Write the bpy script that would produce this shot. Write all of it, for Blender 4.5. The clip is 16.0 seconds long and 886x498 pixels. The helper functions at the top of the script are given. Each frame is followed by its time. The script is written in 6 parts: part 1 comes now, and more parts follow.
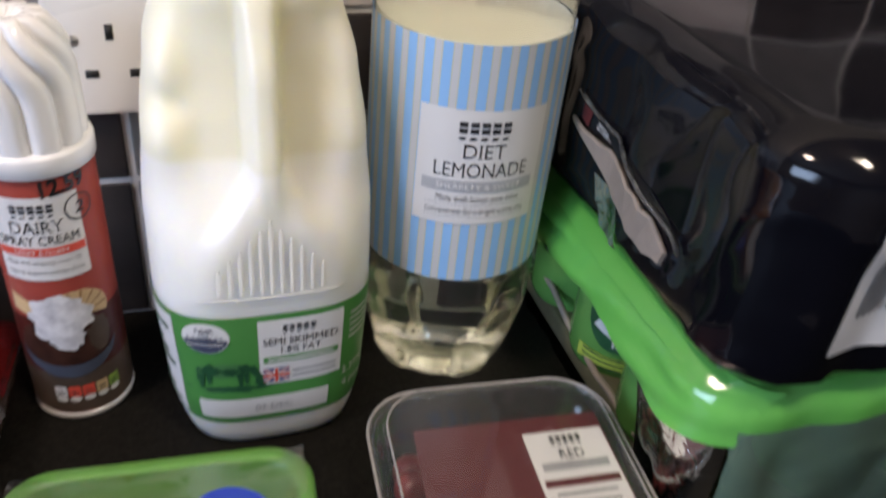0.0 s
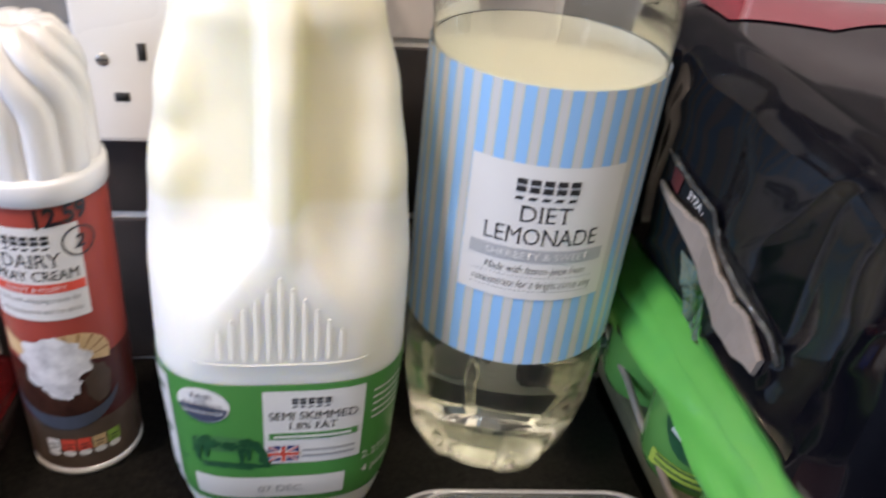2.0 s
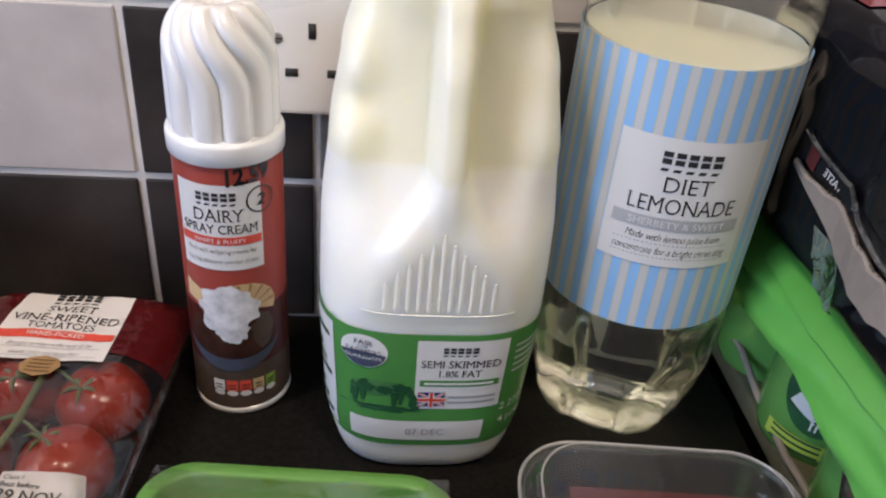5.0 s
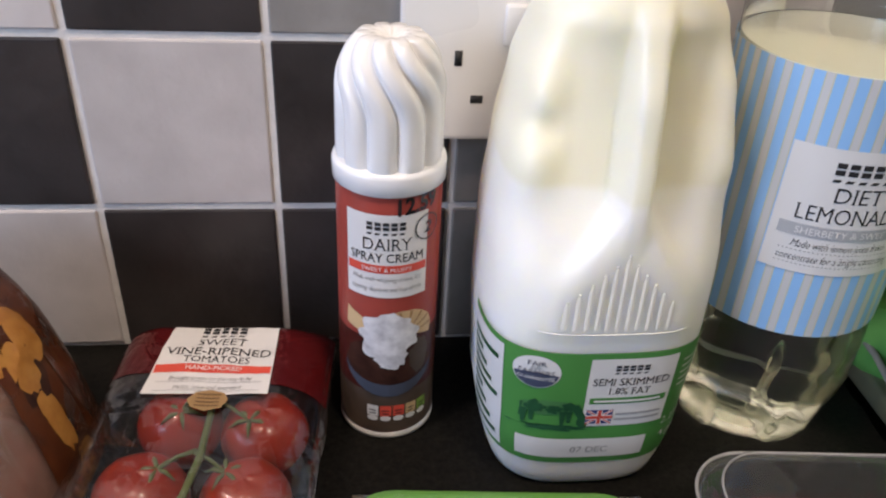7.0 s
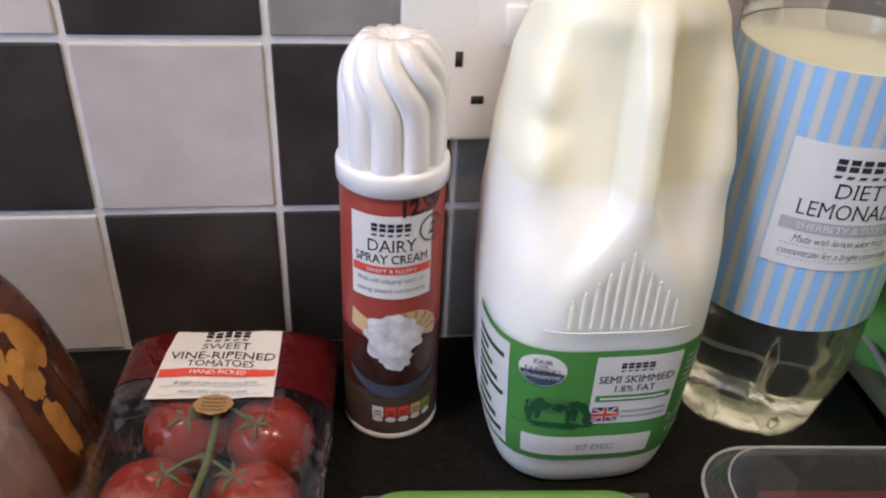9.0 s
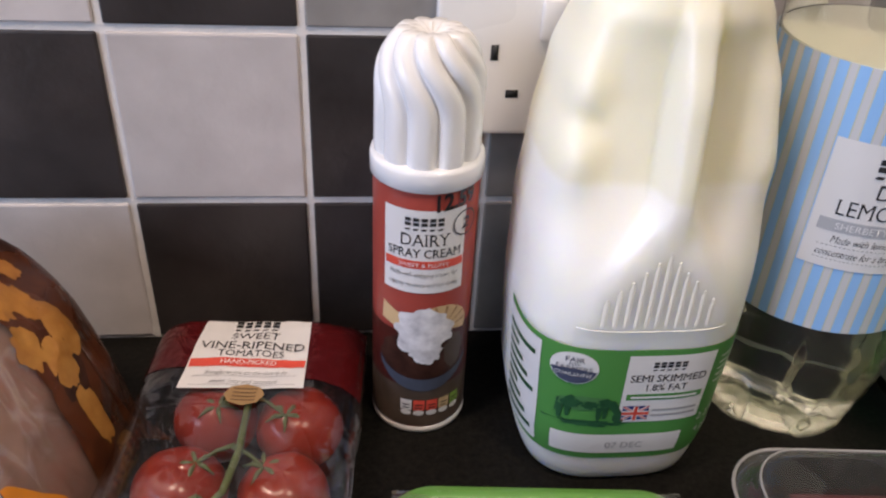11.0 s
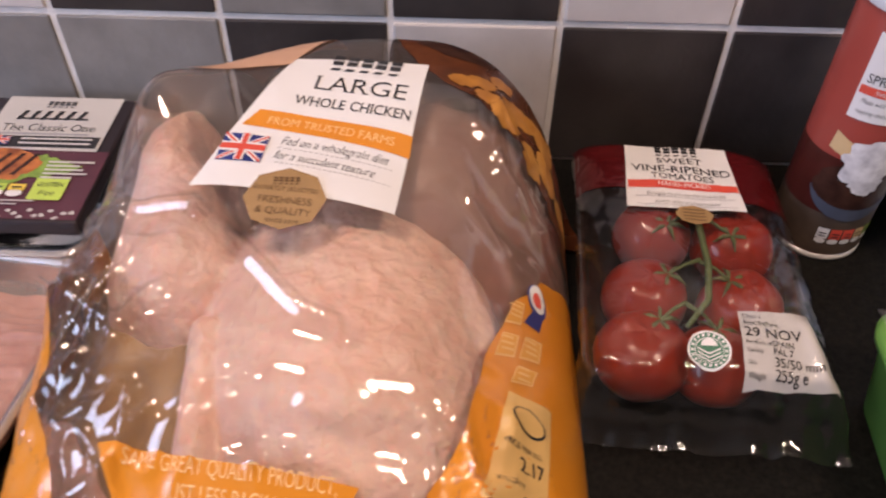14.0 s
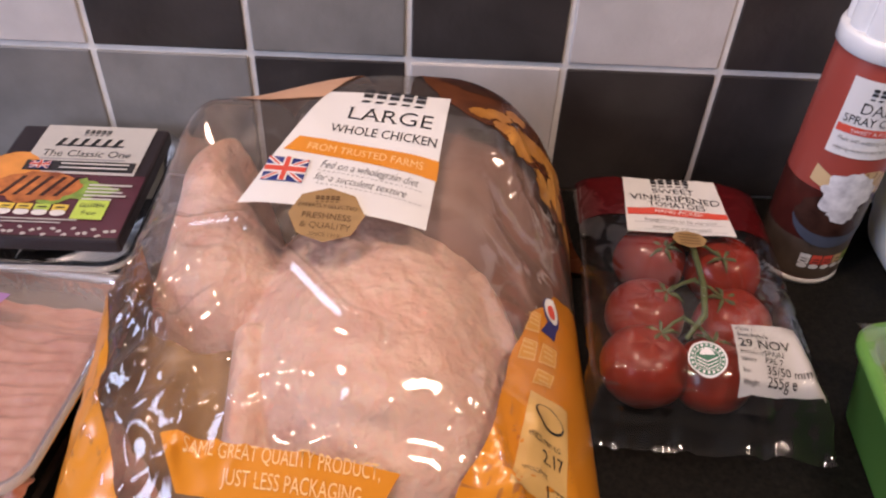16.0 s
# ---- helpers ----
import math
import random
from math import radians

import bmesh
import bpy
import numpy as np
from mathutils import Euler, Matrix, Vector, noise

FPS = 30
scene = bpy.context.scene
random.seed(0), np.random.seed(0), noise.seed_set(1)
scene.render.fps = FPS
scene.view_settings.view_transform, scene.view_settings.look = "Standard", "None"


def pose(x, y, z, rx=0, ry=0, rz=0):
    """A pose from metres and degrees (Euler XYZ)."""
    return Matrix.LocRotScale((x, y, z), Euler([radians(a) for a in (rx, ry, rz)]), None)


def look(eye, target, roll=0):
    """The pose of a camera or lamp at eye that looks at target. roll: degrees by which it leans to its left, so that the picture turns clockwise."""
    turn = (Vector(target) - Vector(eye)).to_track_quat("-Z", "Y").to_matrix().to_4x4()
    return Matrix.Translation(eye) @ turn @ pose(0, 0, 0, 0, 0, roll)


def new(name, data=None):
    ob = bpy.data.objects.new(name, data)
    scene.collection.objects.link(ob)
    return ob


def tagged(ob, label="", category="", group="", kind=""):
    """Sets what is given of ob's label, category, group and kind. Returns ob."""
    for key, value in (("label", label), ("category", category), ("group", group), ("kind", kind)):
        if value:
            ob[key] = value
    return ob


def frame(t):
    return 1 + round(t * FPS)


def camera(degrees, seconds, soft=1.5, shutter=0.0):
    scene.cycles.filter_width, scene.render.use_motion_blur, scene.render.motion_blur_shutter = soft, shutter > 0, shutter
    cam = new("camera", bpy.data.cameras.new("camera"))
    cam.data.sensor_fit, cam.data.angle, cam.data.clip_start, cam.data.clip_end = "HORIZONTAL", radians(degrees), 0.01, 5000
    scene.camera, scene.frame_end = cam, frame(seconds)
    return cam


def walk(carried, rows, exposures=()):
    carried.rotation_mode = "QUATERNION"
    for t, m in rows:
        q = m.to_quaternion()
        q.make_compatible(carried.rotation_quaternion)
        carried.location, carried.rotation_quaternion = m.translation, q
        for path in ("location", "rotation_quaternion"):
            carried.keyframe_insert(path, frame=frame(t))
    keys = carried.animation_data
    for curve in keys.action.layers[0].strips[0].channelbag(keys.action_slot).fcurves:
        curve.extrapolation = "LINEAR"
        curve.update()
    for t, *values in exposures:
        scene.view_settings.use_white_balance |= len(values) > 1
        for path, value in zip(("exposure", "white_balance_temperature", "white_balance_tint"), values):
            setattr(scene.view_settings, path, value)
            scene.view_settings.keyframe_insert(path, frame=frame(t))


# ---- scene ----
import collections

cam = camera(57.6, 16.0, soft=2.2, shutter=0.5)
PATH = [
    (0, (0.131, -0.449, 0.364), (0.723, 1.078, -0.784), 6.5),
    (0.5, (0.159, -0.403, 0.355), (0.704, 1.201, -0.709), 5.9),
    (1, (0.176, -0.392, 0.346), (0.666, 1.25, -0.686), 5.4),
    (1.5, (0.192, -0.383, 0.344), (0.621, 1.266, -0.703), 5.6),
    (2, (0.173, -0.398, 0.337), (0.531, 1.255, -0.729), 6.5),
    (2.5, (0.151, -0.417, 0.331), (0.427, 1.237, -0.758), 6.8),
    (3, (0.141, -0.425, 0.33), (0.365, 1.233, -0.767), 6.3),
    (3.5, (0.137, -0.423, 0.33), (0.335, 1.232, -0.775), 5.7),
    (6, (0.115, -0.43, 0.347), (0.313, 1.236, -0.742), 5.2),
    (6.5, (0.073, -0.424, 0.348), (0.263, 1.237, -0.749), 4.4),
    (7, (0.047, -0.421, 0.343), (0.256, 1.251, -0.735), 3.2),
    (7.5, (0.042, -0.416, 0.343), (0.268, 1.248, -0.743), 2.6),
    (8, (0.038, -0.417, 0.341), (0.275, 1.247, -0.743), 2.9),
    (8.5, (0.039, -0.421, 0.342), (0.277, 1.248, -0.733), 2.9),
    (11, (0.031, -0.417, 0.345), (0.228, 1.24, -0.758), 3.2),
    (11.5, (0.01, -0.41, 0.334), (0.16, 1.177, -0.874), 3.6),
    (12, (-0.011, -0.406, 0.328), (0.089, 1.088, -0.997), 3.8),
    (12.5, (-0.029, -0.409, 0.325), (0.04, 1.033, -1.059), 4.2),
    (13, (-0.062, -0.417, 0.328), (-0.043, 1.016, -1.068), 3.3),
    (13.5, (-0.113, -0.424, 0.333), (-0.14, 1.003, -1.068), 1.6),
    (14, (-0.163, -0.435, 0.348), (-0.185, 0.975, -1.07), 1.0),
    (14.5, (-0.178, -0.448, 0.353), (-0.188, 0.985, -1.043), 0.7),
    (15, (-0.191, -0.459, 0.357), (-0.177, 0.982, -1.031), 1.5),
    (15.5, (-0.193, -0.467, 0.36), (-0.161, 1.003, -0.995), 2.6),
    (16, (-0.187, -0.471, 0.361), (-0.148, 1.019, -0.973), 3.1),
]
walk(cam, [(t, look(eye, target, roll)) for t, eye, target, roll in PATH],
     [(0.0, 0.02, 6350, 11), (0.5, -0.08, 6350, 11), (1.0, -0.12, 6350, 11), (1.5, 0.15, 6350, 11), (2.0, 0.3, 6350, 11), (2.5, 0.3, 6350, 11), (3.0, 0.14, 6350, 11),
      (3.5, 0.03, 6350, 11), (6.0, 0.0, 6350, 11), (8.7, 0.0, 6400, 12), (11.0, -0.05, 6500, 14), (11.5, -0.08, 6550, 15), (12.0, 0.02, 6600, 17), (13.0, -0.03, 7000, 23), (16.0, -0.08, 6950, 23)])

# ---- light ----
world = bpy.data.worlds.new("world")
scene.world = world
world.use_nodes = True
sky = world.node_tree.nodes.new("ShaderNodeTexSky")
sky.sky_type, sky.sun_disc, sky.sun_elevation, sky.sun_rotation = "NISHITA", False, radians(28), radians(200)
world.node_tree.links.new(sky.outputs[0], world.node_tree.nodes["Background"].inputs[0])
world.node_tree.nodes["Background"].inputs[1].default_value = 0.10


def area(name, m, power, sx, sy, color):
    data = bpy.data.lights.new(name, "AREA")
    data.energy, data.shape, data.size, data.size_y, data.color = power, "RECTANGLE", sx, sy, color
    ob = new(name, data)
    ob.matrix_world = m
    return ob


area("window_daylight", look((-1.77, -1.15, 0.75), (0.0, -0.15, 0.1)), 36, 1.1, 0.9, (0.55, 0.71, 1.0))
area("ceiling_lamp_light", look((0.42, -0.64, 1.46), (0.18, -0.12, 0.0)), 12.8, 0.22, 0.22, (1.0, 0.84, 0.67))
area("ceiling_lamp_light_far", look((-0.50, -0.42, 1.46), (-0.30, -0.2, 0.0)), 10.8, 0.20, 0.20, (1.0, 0.77, 0.62))


# ---- materials ----
def mat(name, color, rough=0.5, metal=0.0, var=0.12, scale=60.0, bump=0.0, bscale=300.0, coat=0.0, sss=0.0, sss_r=(1, 0.5, 0.3), sss_d=0.006, spec=0.5, island=0.0, color2=None, big=6.0):
    m = bpy.data.materials.new(name)
    m.use_nodes = True
    nt = m.node_tree
    b = nt.nodes["Principled BSDF"]
    tc = nt.nodes.new("ShaderNodeTexCoord")
    n1 = nt.nodes.new("ShaderNodeTexNoise")
    n1.inputs["Scale"].default_value, n1.inputs["Detail"].default_value = scale, 6
    n2 = nt.nodes.new("ShaderNodeTexNoise")
    n2.inputs["Scale"].default_value, n2.inputs["Detail"].default_value = scale / big, 3
    nt.links.new(tc.outputs["Object"], n1.inputs["Vector"])
    nt.links.new(tc.outputs["Object"], n2.inputs["Vector"])
    ad = nt.nodes.new("ShaderNodeMath")
    ad.operation = "ADD"
    nt.links.new(n1.outputs[0], ad.inputs[0])
    nt.links.new(n2.outputs[0], ad.inputs[1])
    ramp = nt.nodes.new("ShaderNodeMapRange")
    ramp.inputs["From Min"].default_value, ramp.inputs["From Max"].default_value = 0.6, 1.4
    nt.links.new(ad.outputs[0], ramp.inputs["Value"])
    mix = nt.nodes.new("ShaderNodeMix")
    mix.data_type = "RGBA"
    c2 = color2 or tuple(min(1, c * (1 + var)) for c in color)
    c1 = color if color2 else tuple(c * (1 - var) for c in color)
    mix.inputs[6].default_value, mix.inputs[7].default_value = (*c1, 1), (*c2, 1)
    nt.links.new(ramp.outputs[0], mix.inputs[0])
    out = mix.outputs[2]
    if island:
        oi = nt.nodes.new("ShaderNodeObjectInfo")
        hsv = nt.nodes.new("ShaderNodeHueSaturation")
        mr = nt.nodes.new("ShaderNodeMapRange")
        mr.inputs["To Min"].default_value, mr.inputs["To Max"].default_value = 1 - island, 1 + island
        nt.links.new(oi.outputs["Random"], mr.inputs["Value"])
        nt.links.new(mr.outputs[0], hsv.inputs["Value"])
        nt.links.new(out, hsv.inputs["Color"])
        out = hsv.outputs[0]
    nt.links.new(out, b.inputs["Base Color"])
    rr = nt.nodes.new("ShaderNodeMapRange")
    rr.inputs["To Min"].default_value, rr.inputs["To Max"].default_value = max(0.02, rough * 0.8), min(1, rough * 1.2)
    nt.links.new(n2.outputs[0], rr.inputs["Value"])
    nt.links.new(rr.outputs[0], b.inputs["Roughness"])
    b.inputs["Metallic"].default_value = metal
    b.inputs["Specular IOR Level"].default_value = spec
    b.inputs["Coat Weight"].default_value = coat
    b.inputs["Coat Roughness"].default_value = 0.06
    if sss:
        b.inputs["Subsurface Weight"].default_value = sss
        b.inputs["Subsurface Radius"].default_value = sss_r
        b.inputs["Subsurface Scale"].default_value = sss_d
    if bump:
        n3 = nt.nodes.new("ShaderNodeTexNoise")
        n3.inputs["Scale"].default_value, n3.inputs["Detail"].default_value = bscale, 5
        nt.links.new(tc.outputs["Object"], n3.inputs["Vector"])
        bp = nt.nodes.new("ShaderNodeBump")
        bp.inputs["Strength"].default_value, bp.inputs["Distance"].default_value = bump, 0.002
        nt.links.new(n3.outputs[0], bp.inputs["Height"])
        nt.links.new(bp.outputs[0], b.inputs["Normal"])
    return m


def film(name, tint, haze=0.06, hazecolor=(0.8, 0.8, 0.8), gloss=1.0, rough=0.07, bump=0.3, bscale=45.0, crinkle=0.0, cscale=60.0, most=1.0):
    """Thin clear plastic: lets light through, with gloss by the angle and a little milkiness."""
    m = bpy.data.materials.new(name)
    m.use_nodes = True
    nt = m.node_tree
    nt.nodes.remove(nt.nodes["Principled BSDF"])
    o = nt.nodes["Material Output"]
    tr = nt.nodes.new("ShaderNodeBsdfTransparent")
    tr.inputs[0].default_value = (*tint, 1)
    df = nt.nodes.new("ShaderNodeBsdfDiffuse")
    df.inputs[0].default_value = (*hazecolor, 1)
    gl = nt.nodes.new("ShaderNodeBsdfGlossy")
    gl.inputs["Roughness"].default_value = rough
    m1, m2 = nt.nodes.new("ShaderNodeMixShader"), nt.nodes.new("ShaderNodeMixShader")
    m1.inputs[0].default_value = haze
    nt.links.new(tr.outputs[0], m1.inputs[1])
    nt.links.new(df.outputs[0], m1.inputs[2])
    fr = nt.nodes.new("ShaderNodeFresnel")
    fr.inputs[0].default_value = 1.5
    mul = nt.nodes.new("ShaderNodeMath")
    mul.operation, mul.use_clamp = "MULTIPLY", True
    mul.inputs[1].default_value = gloss
    nt.links.new(fr.outputs[0], mul.inputs[0])
    cl = nt.nodes.new("ShaderNodeMath")
    cl.operation = "MINIMUM"
    cl.inputs[1].default_value = most
    nt.links.new(mul.outputs[0], cl.inputs[0])
    nt.links.new(cl.outputs[0], m2.inputs[0])
    nt.links.new(m1.outputs[0], m2.inputs[1])
    nt.links.new(gl.outputs[0], m2.inputs[2])
    if bump:
        tc = nt.nodes.new("ShaderNodeTexCoord")
        n3 = nt.nodes.new("ShaderNodeTexNoise")
        n3.inputs["Scale"].default_value, n3.inputs["Detail"].default_value, n3.inputs["Distortion"].default_value = bscale, 3, 1.2
        nt.links.new(tc.outputs["Object"], n3.inputs["Vector"])
        bp = nt.nodes.new("ShaderNodeBump")
        bp.inputs["Strength"].default_value, bp.inputs["Distance"].default_value = bump, 0.006
        nt.links.new(n3.outputs[0], bp.inputs["Height"])
        if crinkle:
            vo = nt.nodes.new("ShaderNodeTexVoronoi")
            vo.feature = "DISTANCE_TO_EDGE"
            vo.inputs["Scale"].default_value = cscale
            wob = nt.nodes.new("ShaderNodeMix")
            wob.data_type, wob.blend_type = "RGBA", "LINEAR_LIGHT"
            wob.inputs[0].default_value = 0.03
            nt.links.new(tc.outputs["Object"], wob.inputs[6])
            nt.links.new(n3.outputs["Color"], wob.inputs[7])
            nt.links.new(wob.outputs[2], vo.inputs["Vector"])
            b2 = nt.nodes.new("ShaderNodeBump")
            b2.inputs["Strength"].default_value, b2.inputs["Distance"].default_value = crinkle, 0.006
            nt.links.new(vo.outputs[0], b2.inputs["Height"])
            nt.links.new(bp.outputs[0], b2.inputs["Normal"])
            bp = b2
        for n in (gl, fr):
            nt.links.new(bp.outputs[0], n.inputs["Normal"])
    nt.links.new(m2.outputs[0], o.inputs[0])
    return m


def glass(name, ior, tint=(1, 1, 1), rough=0.0):
    m = bpy.data.materials.new(name)
    m.use_nodes = True
    b = m.node_tree.nodes["Principled BSDF"]
    b.inputs["Base Color"].default_value = (*tint, 1)
    b.inputs["Transmission Weight"].default_value = 1
    b.inputs["IOR"].default_value = ior
    b.inputs["Roughness"].default_value = rough
    return m


def stripes(name, blue, pale, edge, count):
    """Upright stripes round an upright axis."""
    m = mat(name, blue, 0.42, var=0.05)
    nt = m.node_tree
    b = nt.nodes["Principled BSDF"]
    tc = nt.nodes.new("ShaderNodeTexCoord")
    sp = nt.nodes.new("ShaderNodeSeparateXYZ")
    nt.links.new(tc.outputs["Object"], sp.inputs[0])
    at = nt.nodes.new("ShaderNodeMath")
    at.operation = "ARCTAN2"
    nt.links.new(sp.outputs[0], at.inputs[0])
    nt.links.new(sp.outputs[1], at.inputs[1])
    mu = nt.nodes.new("ShaderNodeMath")
    mu.operation = "MULTIPLY"
    mu.inputs[1].default_value = count / (2 * math.pi)
    nt.links.new(at.outputs[0], mu.inputs[0])
    fr = nt.nodes.new("ShaderNodeMath")
    fr.operation = "FRACT"
    nt.links.new(mu.outputs[0], fr.inputs[0])
    cr = nt.nodes.new("ShaderNodeValToRGB")
    cr.color_ramp.interpolation = "CONSTANT"
    e = cr.color_ramp.elements
    e[0].position, e[0].color = 0.0, (*blue, 1)
    e[1].position, e[1].color = 0.54, (*edge, 1)
    for p, c in ((0.60, pale), (0.94, edge)):
        n = e.new(p)
        n.color = (*c, 1)
    nt.links.new(fr.outputs[0], cr.inputs[0])
    nt.links.new(cr.outputs[0], b.inputs["Base Color"])
    return m


def milk_plastic(name, filled, empty, level):
    """Cloudy plastic: white where milk stands behind it, creamier above the milk."""
    m = mat(name, filled, 0.40, var=0.012, scale=20, bump=0.02, bscale=60, sss=1.0, sss_r=(1.0, 0.95, 0.75), sss_d=0.018)
    nt = m.node_tree
    b = nt.nodes["Principled BSDF"]
    tc = nt.nodes.new("ShaderNodeTexCoord")
    sp = nt.nodes.new("ShaderNodeSeparateXYZ")
    nt.links.new(tc.outputs["Object"], sp.inputs[0])
    mr = nt.nodes.new("ShaderNodeMapRange")
    mr.interpolation_type = "SMOOTHSTEP"
    mr.inputs["From Min"].default_value, mr.inputs["From Max"].default_value = level - 0.002, level + 0.004
    nt.links.new(sp.outputs[2], mr.inputs["Value"])
    mix = nt.nodes.new("ShaderNodeMix")
    mix.data_type = "RGBA"
    mix.inputs[7].default_value = (*empty, 1)
    nt.links.new(b.inputs["Base Color"].links[0].from_socket, mix.inputs[6])
    nt.links.new(mr.outputs[0], mix.inputs[0])
    nt.links.new(mix.outputs[2], b.inputs["Base Color"])
    return m


